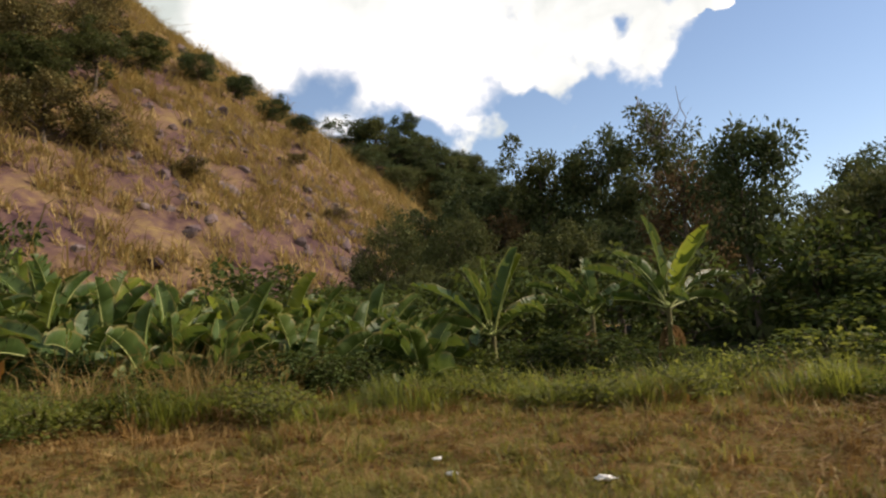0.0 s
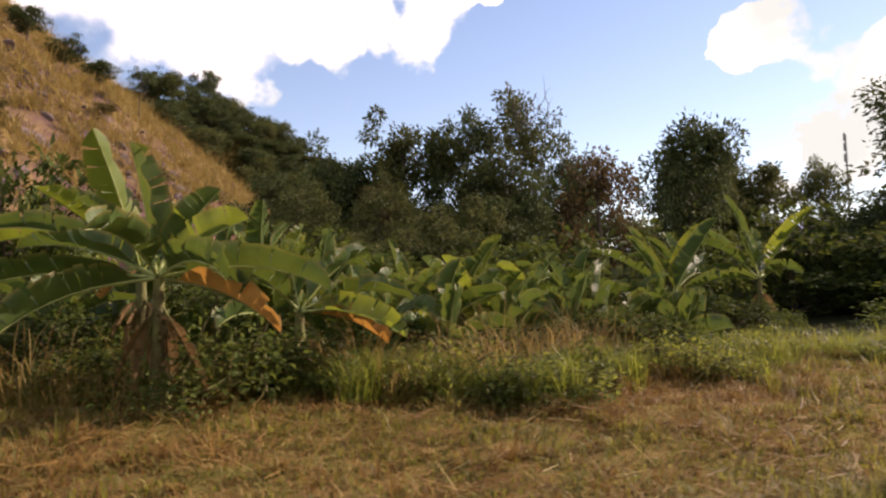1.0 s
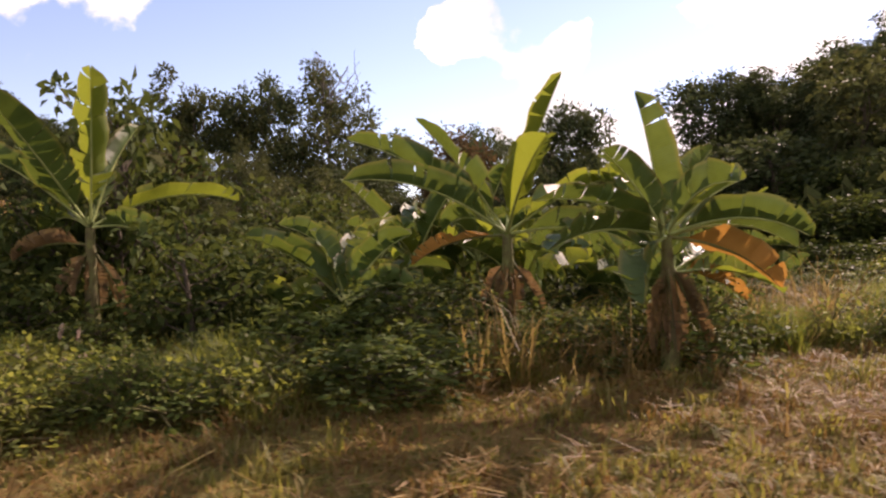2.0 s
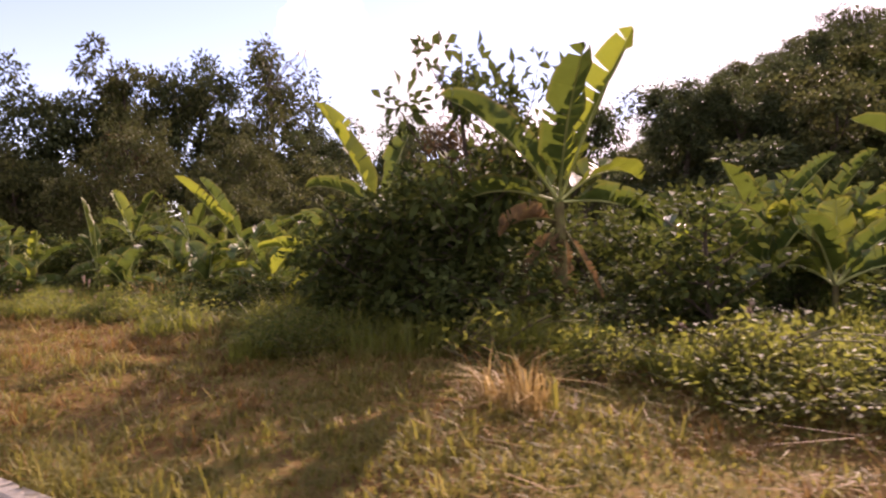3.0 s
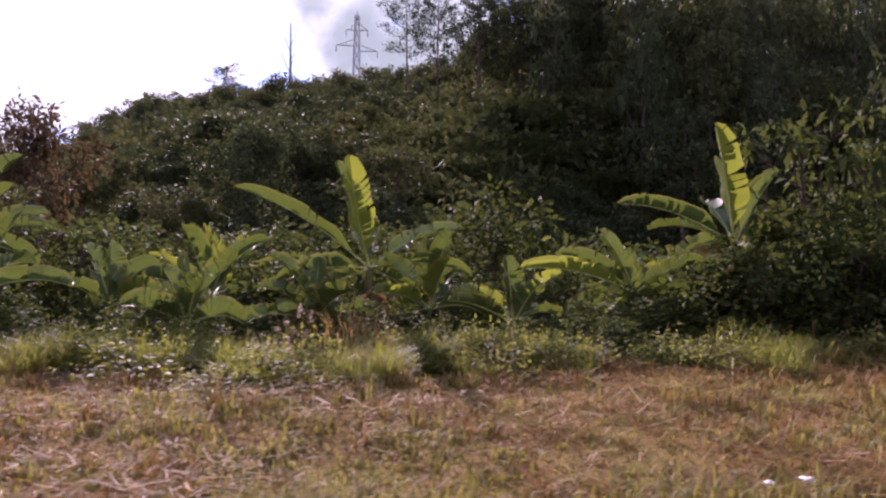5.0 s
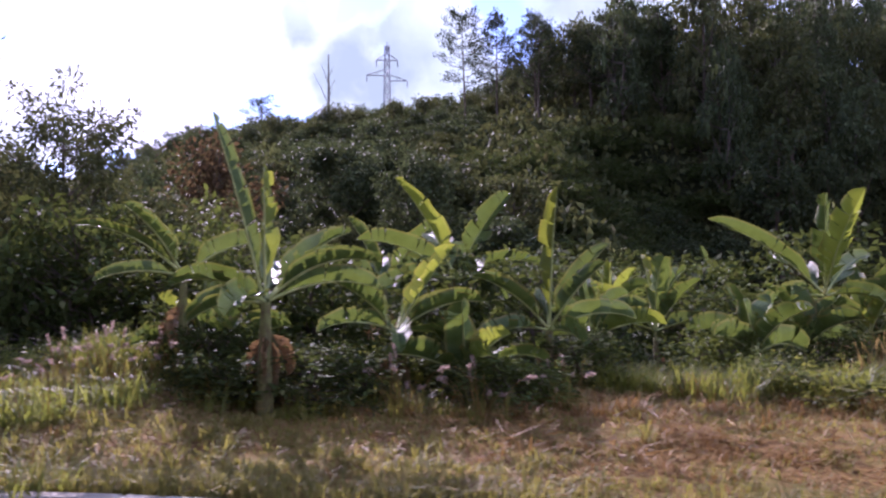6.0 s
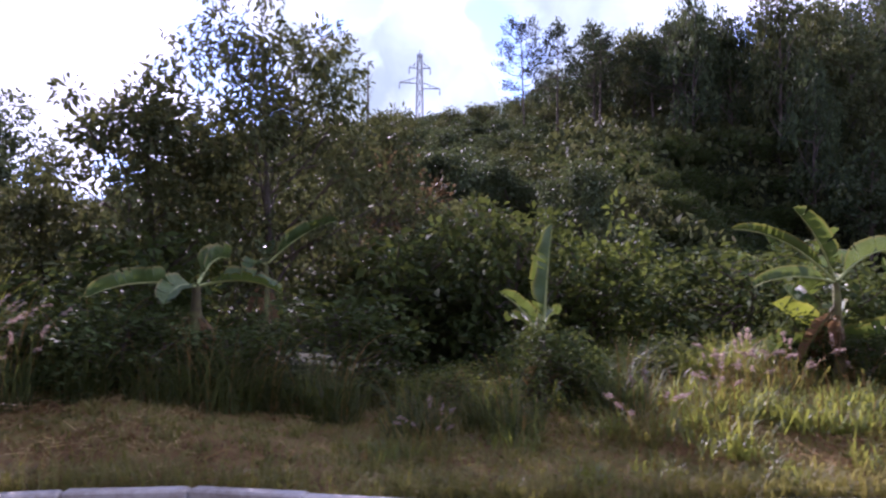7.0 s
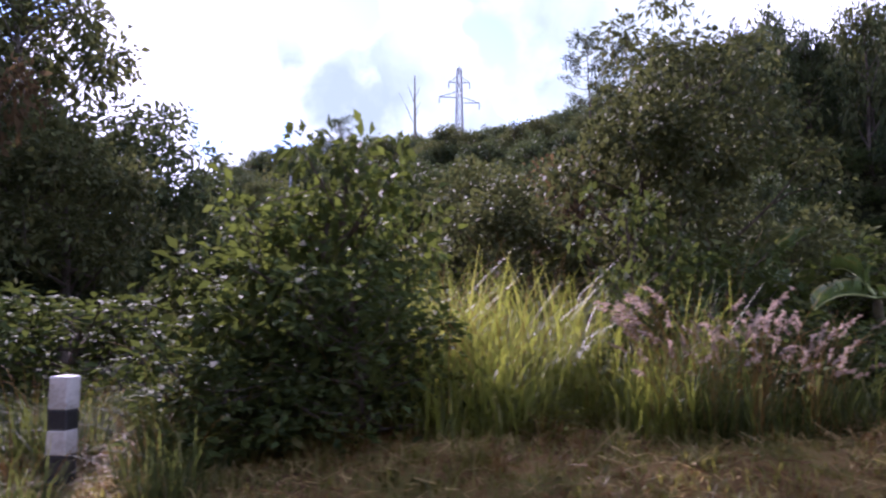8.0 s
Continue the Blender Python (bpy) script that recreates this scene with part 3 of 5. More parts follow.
KINDS = {
    "broad_a": lambda: grow_tree("a", 11, 10, 3.4, 0.28, 17, 10000, 0.30, M_TREE, M_BARK, spread_c=0.32, label="dark broad-leaved tree with a dense uneven crown"),
    "broad_b": lambda: grow_tree("b", 12, 10, 3.0, 0.35, 15, 9000, 0.30, M_TREE_B, M_BARK, spread_c=0.31, label="olive-green broad-leaved tree with a loose crown"),
    "broad_c": lambda: grow_tree("c", 13, 11, 3.8, 0.22, 19, 10000, 0.31, M_TREE, M_BARK, flat=0.6, spread_c=0.30, label="wide dark green tree with hanging limbs"),
    "broad_d": lambda: grow_tree("d", 14, 9, 2.8, 0.15, 17, 8500, 0.27, M_TREE_B, M_BARK, spread_c=0.33, label="bushy olive tree leafy down to the ground"),
    "round": lambda: grow_tree("r", 15, 9, 2.6, 0.4, 13, 6500, 0.28, M_TREE, M_BARK, flat=0.9, label="round-topped dark tree on a bare trunk"),
    "wood_a": lambda: grow_tree("va", 51, 8, 3.2, 0.08, 15, 2300, 0.46, M_TREE, M_BARK, spread_c=0.34, label="dark tree of the hill woods"),
    "wood_b": lambda: grow_tree("vb", 52, 8, 3.0, 0.12, 14, 2100, 0.46, M_TREE_B, M_BARK, spread_c=0.33, label="olive tree of the hill woods"),
    "wood_c": lambda: grow_tree("vc", 53, 9, 3.0, 0.25, 13, 2000, 0.44, M_TREE, M_BARK, flat=0.6, spread_c=0.32, label="tall dark tree of the hill woods"),
    "brown": lambda: grow_tree("w", 16, 8, 2.4, 0.3, 11, 2800, 0.28, M_TREE_R, M_BARK, label="tree with brownish half-dry leaves"),
    "scrub": lambda: grow_tree("sc", 22, 7, 2.8, 0.12, 18, 4200, 0.30, M_SCRUB, M_BARK, flat=0.85, spread_c=0.27, label="dry olive scrub tree on the hillside"),
    "feather": lambda: grow_tree("f", 17, 10, 3.2, 0.2, 26, 9500, 0.25, M_TREE_B, M_BARK, spread_c=0.27, trunk_r=0.1, label="tall airy tree with small feathery leaves", slim=0.4),
    "twiggy": lambda: grow_tree("t", 18, 14, 3.0, 0.3, 14, 6000, 0.30, M_TREE_B, M_GREYWOOD, bare=9, label="vine-hung tree with bare grey twigs at the top"),
    "parasol": lambda: grow_tree("p", 19, 8, 2.4, 0.8, 8, 900, 0.32, M_TREE, M_BARK, flat=0.3, trunk_r=0.1, label="slender tree with a flat parasol crown"),
    "pine": lambda: grow_pine(20, 13, 2.6, "tall pine with open tiers of branches"),
    "pine_b": lambda: grow_pine(21, 12, 2.2, "tall pine with open tiers of branches"),
    "shrub_a": lambda: grow_tree("sa", 31, 3.4, 1.5, 0.04, 24, 2100, 0.21, M_SHRUB, M_BARK, flat=0.9, spread_c=0.27, trunk_r=0.04, label="dense dark green shrub among the banana plants", category="shrub", name="shrub"),
    "shrub_b": lambda: grow_tree("sb", 32, 3.0, 1.5, 0.03, 22, 1700, 0.24, M_SHRUB, M_BARK, flat=0.85, spread_c=0.28, trunk_r=0.04, label="dark leafy shrub with glossy leaves", category="shrub", name="shrub"),
    "shrub_l": lambda: grow_tree("sl", 33, 2.4, 1.2, 0.03, 22, 1900, 0.17, M_SHRUB_L, M_BARK, flat=0.9, spread_c=0.3, trunk_r=0.03, label="vine-covered shrub in light green coloured as if sunlit", category="shrub", name="shrub"),
    "leafy": lambda: grow_tree("lf", 34, 4.4, 1.6, 0.1, 15, 850, 0.27, M_SHRUB, M_BARK, flat=0.8, spread_c=0.24, trunk_r=0.05, label="tall shrub with large drooping leaves", category="shrub", name="shrub"),
    "weed_a": lambda: grow_tree("wa", 41, 0.62, 0.5, 0.0, 14, 420, 0.085, M_WEED, M_STEM, flat=0.8, spread_c=0.45, trunk_r=0.008, label="low green weed on the verge", category="weed", name="weed"),
    "weed_b": lambda: grow_tree("wb", 42, 0.5, 0.55, 0.0, 14, 480, 0.07, M_WEED, M_STEM, flat=0.7, spread_c=0.45, trunk_r=0.008, label="spreading yellow-green weed on the verge", category="weed", name="weed"),
    "weed_l": lambda: grow_tree("wl", 43, 0.8, 0.6, 0.0, 14, 560, 0.09, M_SHRUB_L, M_STEM, flat=0.8, spread_c=0.45, trunk_r=0.01, label="leafy bright green weed", category="weed", name="weed"),
}
RNG = np.random.default_rng(7)


def plant(kind, x, y, top=None, r=None, tall=None, turn=None, group="", sink=0.05, extra=0.0):
    """Sets a tree or shrub of a kind at x, y, reaching up to top (or tall metres high), with crown radius r."""
    z = stand(x, y, sink)
    first = kind not in PROTO
    if first:
        PROTO[kind] = KINDS[kind]()
    proto = PROTO[kind]
    hz = ((top - z) if top is not None else tall) / proto["tall"]
    hr = (r / proto["wide"]) if r else hz
    a = RNG.uniform(0, 2 * np.pi) if turn is None else turn
    m = Matrix.Translation((x, y, z)) @ Matrix.Rotation(a, 4, "Z") @ Matrix.Diagonal((hr, hr, hz, 1))
    if first:
        proto.matrix_basis = m
        ob = proto
    else:
        ob = copy_thing(proto, Matrix.Identity(4))
        ob.matrix_basis = m
    if group:
        tagged(ob, group=group)
    return ob


# trees whose places are known, beyond the plot
for kind, x, y, top, r in [
        ("twiggy", 20.4, 61.5, 20.2, 4.2), ("broad_b", 10.4, 69, 19.4, 4.6), ("broad_a", 5.0, 72, 17.0, 4.8), ("broad_c", 15.5, 67.4, 19.8, 4.6), ("broad_a", -0.5, 74, 14.5, 4.6), ("broad_a", 26, 64, 16.0, 4.0), ("broad_d", 18, 63, 13.0, 4.0),
        ("round", 12.9, 28.2, 9.3, 2.0), ("broad_d", 17.4, 31.4, 6.4, 2.0), ("brown", 13.6, 37.9, 9.8, 2.6), ("broad_a", 38, 62, 16.0, 4.0), ("broad_c", 44, 66.5, 17.6, 5.0),
        ("round", 30.2, 29.0, 13.8, 3.8), ("broad_c", 29.2, 24.3, 12.8, 3.3), ("brown", 6.0, 61, 11.0, 2.4), ("broad_d", -0.5, 39, 4.6, 2.2),
        ("broad_d", 3.6, 38, 5.2, 2.4), ("broad_d", -3.6, 41.4, 3.0, 1.9), ("broad_a", 8, 63, 11.0, 3.0), ("broad_d", 8, 45, 7.6, 2.8), ("broad_a", 12, 46, 8.6, 2.8),
        ("broad_a", 20.8, 56.6, 13.0, 4.4), ("broad_d", 25, 53.0, 8.0, 3.4), ("feather", -3.4, 44.3, 9.0, 2.3), ("feather", 1.0, 41.6, 8.6, 2.2), ("broad_d", -4.4, 46.4, 6.0, 1.6), ("broad_d", -2.6, 48.4, 4.4, 1.5),
        ("broad_a", 27, 44, 10.6, 3.2), ("broad_b", 24, 38, 9.6, 2.8), ("broad_d", 0.5, 66, 9.5, 3.2), ("broad_d", 11, 58, 9.0, 3.0), ("broad_d", 41.4, 47.9, 12.2, 2.3)]:
    plant(kind, x, y, top, r, group="trees round the plot")
for kind, x, y, top, r in [("broad_b", -17.8, 188, 55.9, 4.0), ("broad_c", -8.4, 188.4, 58, 4.4), ("parasol", -17.7, 118, 36.6, 2.4), ("parasol", 6.3, 185, 43.8, 5.6),
                           ("broad_a", -13, 190, 49, 5.6), ("broad_a", -2, 189, 46, 5.6), ("broad_d", 13, 186, 39, 5.4), ("broad_a", 22, 184, 34, 6), ("broad_a", -24, 190, 52, 6),
                           ("wood_a", 28, 176, 30, 7), ("wood_b", 16, 172, 33, 7), ("wood_a", 6, 168, 35, 7), ("wood_c", -2, 164, 36, 7), ("wood_b", 34, 168, 26, 7), ("wood_a", 22, 160, 27, 7), ("wood_b", 10, 150, 25, 7)]:
    plant(kind, x, y, top, r, group="trees on the ridge")
for kind, x, y, top, r in [("pine", 61.4, 8.9, 38.4, 2.1), ("pine_b", 57.7, 5.9, 36.8, 1.9), ("pine", 50.0, -5.6, 35.4, 2.6), ("pine_b", 52.6, -4.0, 34.5, 2.4), ("pine", 47.6, -3.4, 33.0, 2.4), ("pine", 115.6, 30.9, 41, 2.5),
                           ("pine_b", 44.5, -8.0, 33.5, 2.2), ("pine", 55.0, 1.6, 35, 2.2), ("pine_b", 58.4, 0.4, 37.6, 2.2), ("pine", 53.0, -9.0, 37.5, 2.4)]:
    plant(kind, x, y, top, r, group="pines on the hill")

# woods on the hill and round the valley
made, far_woods = [], []
tries = np.random.default_rng(91)
for _ in range(16000):
    x, y = tries.uniform(-2, 142), tries.uniform(-62, 90)
    if len(made) > 470:
        break
    d = (x - 10) * 0.82 - (y - 25) * 0.57 - 9
    valley = y > 60 and x > 2
    if d < 1 and not valley:
        continue
    q = np.hypot(x + 18, y - 30)
    gap = 2.3 + q / 36
    side = math.degrees(math.atan2(x + 22, y - 28))
    if q > 158 or side > 152 or any((x - a) ** 2 + (y - b) ** 2 < gap * gap for a, b in made):
        continue
    o = offset_of(np.array([x]), np.array([y]))[0][0]
    if -9.5 < o < (9.5 if y > -4 else 5.5) or (o < 0 and y > -7):
        continue
    made.append((x, y))
    kind = ("wood_a", "wood_b", "wood_c", "wood_a")[tries.integers(0, 4)]
    steep = sstep(side, 101, 115)
    tall = tries.uniform(3.4, 6.4) + 10.5 * steep * tries.uniform(0.65, 1.15) if q > 34 else tries.uniform(4.0, 6.0) + 4 * steep
    if 24 < y < 46 and 18 < x < 62:
        tall = min(tall, 2.8 + 0.04 * x)
    if -6 < y - 0.1 * x < 16:
        tall = min(tall, 0.56 * (x - 13) - stand(x, y))
        if tall < 3:
            continue
    if q < 72:
        plant(kind, x, y, tall=float(tall), r=tries.uniform(2.2, 3.6), group="trees of the hill woods")
    else:
        far_woods.append((kind, x, y, float(tall), tries.uniform(1.9, 3.3)))
for _ in range(26):
    far_woods.append((("wood_a", "wood_b", "wood_c")[tries.integers(0, 3)], tries.uniform(66, 125), tries.uniform(4, 34), float(tries.uniform(4.0, 7.0)), float(tries.uniform(2.0, 3.2))))
for _ in range(95):
    x, y = tries.uniform(-42, 50), tries.uniform(112, 186)
    if hill_left(np.array([x]), np.array([y]))[0] < 1 or x > 10:
        far_woods.append((("wood_a", "wood_b", "wood_c")[tries.integers(0, 3)], x, y, float(tries.uniform(5, 8)), float(tries.uniform(4.0, 6.0))))

for _ in range(48):
    a, r = radians(tries.uniform(-6.5, 4)), tries.uniform(146, 188)
    far_woods.append((("wood_a", "wood_b", "wood_c")[tries.integers(0, 3)], r * math.sin(a), r * math.cos(a), float(tries.uniform(5, 8.5)), float(tries.uniform(2.6, 4.2))))


def far_wood(part_name, mat, name, label):
    """The trees too far off to tell apart, joined."""
    V, F, n = [], [], 0
    for kind, x, y, tall, r in far_woods:
        proto = PROTO[kind]
        me = [c for c in proto.children if c.name.startswith(part_name)][0].data
        if me.materials[0] is not mat:
            continue
        co = np.empty(len(me.vertices) * 3)
        me.vertices.foreach_get("co", co)
        a = (x * 7.3 + y * 3.1) % 6.28
        co = co.reshape(-1, 3) * np.array([r / proto["wide"], r / proto["wide"], tall / proto["tall"]])
        co = np.stack([co[:, 0] * math.cos(a) - co[:, 1] * math.sin(a) + x, co[:, 0] * math.sin(a) + co[:, 1] * math.cos(a) + y, co[:, 2] + stand(x, y) - 0.9], 1)
        lo = np.empty(len(me.loops), np.int32)
        me.loops.foreach_get("vertex_index", lo)
        V.append(co)
        F.append(lo.reshape(-1, 4) + n)
        n += len(co)
    tagged(new(name, quads(name, np.concatenate(V), np.concatenate(F), mat)), label, "woods", kind="stuff")


far_wood("crown", M_TREE, "far_woods", "dark woods far up the hill")
far_wood("crown", M_TREE_B, "far_olive_woods", "olive woods far up the hill")
far_wood("trunk", M_BARK, "far_trunks", "trunks of the woods far up the hill")
ur = np.random.default_rng(92)
ux, uy = ur.uniform(-4, 120, 190000), ur.uniform(-55, 75, 190000)
ud = (ux - 10) * 0.82 - (uy - 25) * 0.57 - 9
ok = (ud > -14) & (ur.uniform(0, 1, len(ux)) < np.clip(45 / np.hypot(ux + 18, uy - 30), 0.12, 1))
ux, uy = ux[ok], uy[ok]
uo = offset_of(ux, uy)[0]
ok = ((uo > 12) | ((uy < -9) & (uo < -9)) | ((np.abs(uo) > 8.6) & (ux > 24))) & ((np.hypot(ux, uy) > 33) | (ux > 12))
for x, y in np.column_stack([ur.uniform(12, 42, 150), ur.uniform(-5, 21, 150)]):
    if offset_of(np.array([x]), np.array([y]))[0][0] > 10:
        plant(str(ur.choice(["shrub_a", "shrub_b"])), float(x), float(y), tall=float(ur.uniform(1.6, 3.0)), r=float(ur.uniform(1.5, 2.4)), group="scrub at the foot of the hill")
UP = np.column_stack([ux[ok], uy[ok], height(ux[ok], uy[ok]) + ur.uniform(0.0, 2.2, ok.sum())])
tagged(new("undergrowth", quads("undergrowth", *leaf_cloud(ur, UP, 0.8, ur.normal(0, 0.5, UP.shape) + np.array([0, 0, 0.7]), 0.0, 0.55), M_TREE_B)), "tangled dark undergrowth below the trees", "undergrowth", kind="stuff")


# ---------------------------------------------------------------- banana plants
def banana_leaf(rng, p0, theta, el, droop, L, W, tear=0.55, fold=0.6):
    """One blade: points, faces and their across-and-along places, and the line of its midrib."""
    n = 16
    u = np.linspace(0, 1, n + 1)
    e = np.radians(el - droop * u**1.4)
    swing = np.radians(theta + rng.normal(0, 6) * u)
    step = np.stack([np.cos(e) * np.cos(swing), np.cos(e) * np.sin(swing), np.sin(e)], 1) * (L / n)
    rib = p0 + np.vstack([np.zeros(3), np.cumsum(step[:-1], 0)])
    T = unit(np.gradient(rib, axis=0))
    S = np.stack([-np.sin(swing), np.cos(swing), 0 * swing], 1)
    roll = np.radians(rng.normal(0, 18))
    Nn = np.cross(S, T)
    S, Nn = S * math.cos(roll) + Nn * math.sin(roll), Nn * math.cos(roll) - S * math.sin(roll)
    v = np.clip((u - 0.12) / 0.88, 0, 1)
    w = 1.32 * W / 2 * np.minimum(1, (v * 5) ** 0.75) * (1 - v**5) ** 0.6 + 0.012
    V, F, UV = [], [], []
    for side in (1, -1):
        hang, gap_end = 0.0, 0.0
        f0 = fold + rng.normal(0, 0.12)
        for i in range(n):
            torn = rng.uniform() < tear and i > 2
            gap_start = rng.uniform(0.15, 0.5) if torn else gap_end
            if torn:
                hang = rng.uniform(-0.12, 0.55)
            nxt = rng.uniform() < tear
            k = len(V)
            for j, g in ((i, gap_start if torn else 0.0), (i + 1, 0.0)):
                wave = 0.10 * math.sin(7 * u[j] * 3.1 + side + L * 5)
                for c in (0.0, 0.55, 1.0):
                    a = (f0 + hang * c + wave * c) * (0.6 + 0.4 * c)
                    q = rib[j] + (S[j] * side * math.cos(a) - Nn[j] * math.sin(a)) * w[j] * c
                    q = q + T[j] * (L / n) * (g * c + 0.35 * c)
                    V.append(q)
                    UV.append((u[j] * L, c))
            F += [(k, k + 1, k + 4, k + 3), (k + 1, k + 2, k + 5, k + 4)] if side > 0 else [(k + 3, k + 4, k + 1, k), (k + 4, k + 5, k + 2, k + 1)]
    return np.array(V), np.array(F), np.array(UV), rib


def banana(x, y, neck, leaves, seed, label, stem_r=0.09, dead=3, lean=(0.0, 0.0), group="banana plants of the plot"):
    """A banana plant: leaves are (heading, rise, droop, length, width, look) and, where it matters, how far the halves fold down."""
    rng = np.random.default_rng(seed)
    z = stand(x, y)
    root = new("banana_plant")
    root.location = (x, y, z)
    hn = neck - z
    h = np.linspace(0, 1, 8)
    axis = np.stack([lean[0] * h**2, lean[1] * h**2, h * hn], 1)
    child("pseudostem", quads("pseudostem", *tube(axis, stem_r * (1.25 - 0.65 * h), 9), M_STEM, True), root, "brown and green banana stem")
    top = axis[-1]
    allv = list(leaves)
    for i in range(dead + (4 if stem_r > 0.08 else 0)):
        allv.append((rng.uniform(0, 360), rng.uniform(-86, -52), rng.uniform(5, 30), rng.uniform(0.35, 0.7) * min(1.6, hn), rng.uniform(0.08, 0.2), "d"))
    for i, (theta, el, droop, L, W, look_, *bent) in enumerate(allv):
        dz = 0.35 * stem_r * 3 * (el / 90.0)
        base = top + np.array([math.cos(radians(theta)) * stem_r * 0.4, math.sin(radians(theta)) * stem_r * 0.4, dz - (0.25 if look_ == "d" else 0.0) * min(1, hn)])
        V, F, UV, rib = banana_leaf(rng, base, theta, el, droop, L, W, 0.75 if look_ == "d" else 0.42, bent[0] if bent else 1.0 if look_ == "d" else rng.uniform(0.35, 1.05))
        me = quads("leaf", V, F, M_BANANA[look_], True)
        lay = me.uv_layers.new(name="UVMap")
        lay.data.foreach_set("uv", UV[F.ravel()].astype(np.float32).ravel())
        leaf = child("leaf", me, root, {"d": "dead brown hanging leaf", "o": "orange withered leaf", "y": "yellow-green leaf coloured as if sunlit"}.get(look_, ""))
        child("midrib", quads("midrib", *tube(rib[::2] - np.array([0, 0, 0.006]), np.linspace(0.022, 0.004, len(rib[::2])), 5), M_MIDRIB if look_ in "gy" else M_STEM, True), leaf)
    return tagged(root, label, "banana plant", group)


def auto_leaves(rng, n, L, W, looks="ggggggy"):
    out = []
    for i in range(n):
        el = 78 - 60 * (i / max(1, n - 1)) + rng.normal(0, 7)
        out.append((i * 137.5 + rng.normal(0, 20), el, rng.uniform(15, 60) + (70 - el) * 0.4, L * rng.uniform(0.75, 1.15), W * rng.uniform(0.8, 1.15), looks[rng.integers(0, len(looks))]))
    return out


BIG = "tall banana plant with arching torn green leaves"
# the plants that stand out, from the start of the bend to its end
banana(-9.0, 9.9, 1.75, [(160, 82, 10, 1.45, 0.42, "g"), (163, 55, 25, 1.15, 0.34, "g"), (163, 28, 40, 1.6, 0.4, "g"), (175, 8, 30, 1.9, 0.42, "g"), (-25, 40, 25, 1.15, 0.42, "y"),
                         (-17, 62, 20, 1.1, 0.36, "g"), (-17, 12, 45, 1.9, 0.42, "g"), (-30, -8, 40, 1.5, 0.40, "o"), (-60, 20, 60, 1.4, 0.4, "g"), (240, 40, 55, 1.3, 0.4, "g"), (80, 45, 40, 1.5, 0.4, "g"), (200, -5, 40, 1.7, 0.42, "g")], 101,
       "banana plant with one orange withered leaf", dead=7)
banana(-7.35, 10.8, 1.3, [(-10, 25, 55, 1.5, 0.36, "g"), (-40, 5, 45, 1.5, 0.36, "y"), (20, 50, 35, 1.3, 0.36, "g"), (200, 45, 40, 1.2, 0.36, "g"), (100, 60, 30, 1.2, 0.34, "g"), (-20, -5, 40, 1.2, 0.36, "o")], 102, "banana plant with withered lower leaves", dead=5)
banana(1.25, 14.7, 1.15, [(-68, 60, 10, 2.0, 0.46, "g"), (-30, 72, 15, 1.7, 0.42, "y"), (96, 58, 15, 2.1, 0.30, "g"), (167, 48, 40, 2.05, 0.40, "g"), (-60, 30, 45, 1.9, 0.36, "g"), (175, 22, 45, 1.7, 0.36, "g"), (20, 40, 50, 1.7, 0.38, "g"), (130, 66, 25, 1.7, 0.32, "g"), (-110, 15, 55, 1.3, 0.36, "g")], 103, BIG, dead=5)
banana(5.6, 16.7, 1.6, [(-65, 56, 12, 2.2, 0.48, "y"), (102, 76, 20, 2.45, 0.32, "g"), (116, 49, 30, 2.4, 0.34, "g"), (27, 36, 45, 2.4, 0.36, "g"), (30, 18, 45, 2.3, 0.36, "g"), (175, 42, 40, 2.2, 0.36, "g"), (165, 20, 50, 2.0, 0.36, "g"), (-150, 55, 35, 1.7, 0.38, "g"), (-90, 25, 55, 1.5, 0.38, "g"), (60, 62, 30, 1.8, 0.36, "g")], 104, BIG, dead=4)
banana(4.0, 17.8, 1.5, [(178, 40, 40, 1.8, 0.36, "g"), (170, 60, 25, 1.6, 0.34, "g"), (10, 45, 40, 1.6, 0.36, "g"), (90, 70, 20, 1.6, 0.36, "g"), (-90, 30, 60, 1.4, 0.36, "g")], 105, BIG, dead=4)
banana(-12.93, 16.37, 2.15, [(-99, 65, 15, 2.15, 0.44, "y"), (-147, 46, 15, 2.25, 0.46, "g"), (160, 46, 35, 2.1, 0.40, "g"), (-10, 30, 50, 2.1, 0.42, "y"), (155, 11, 60, 0.95, 0.30, "d"), (60, 50, 45, 1.7, 0.42, "g"), (100, 20, 55, 1.6, 0.40, "g"), (-60, 5, 55, 1.3, 0.38, "g"), (20, 70, 20, 1.6, 0.4, "g")], 106, BIG, stem_r=0.10, dead=5)
banana(-9.33, 11.9, 1.85, [(-109, 57, 15, 2.05, 0.42, "y"), (-126, 35, 20, 1.95, 0.40, "y"), (-65, 35, 40, 1.85, 0.40, "y"), (134, 44, 30, 2.3, 0.42, "g"), (122, 59, 15, 1.8, 0.42, "g"), (163, 34, 45, 2.15, 0.40, "g"), (-40, 10, 50, 1.8, 0.38, "g"), (40, 55, 40, 1.7, 0.40, "g"), (80, 25, 55, 1.6, 0.38, "g"), (120, 0, 40, 1.3, 0.3, "o")], 107, BIG, stem_r=0.10, dead=6)
banana(-11.9, 20.3, 2.15, [(131, 64, 10, 2.2, 0.50, "y"), (83, 30, 35, 2.3, 0.36, "g"), (-110, 66, 20, 1.5, 0.42, "g"), (-80, 20, 50, 1.7, 0.42, "g"), (-10, 50, 45, 1.6, 0.4, "g"), (100, 5, 45, 1.4, 0.36, "g"), (150, -5, 50, 0.9, 0.34, "y"), (40, 30, 50, 1.6, 0.38, "g")], 108, BIG, dead=4)
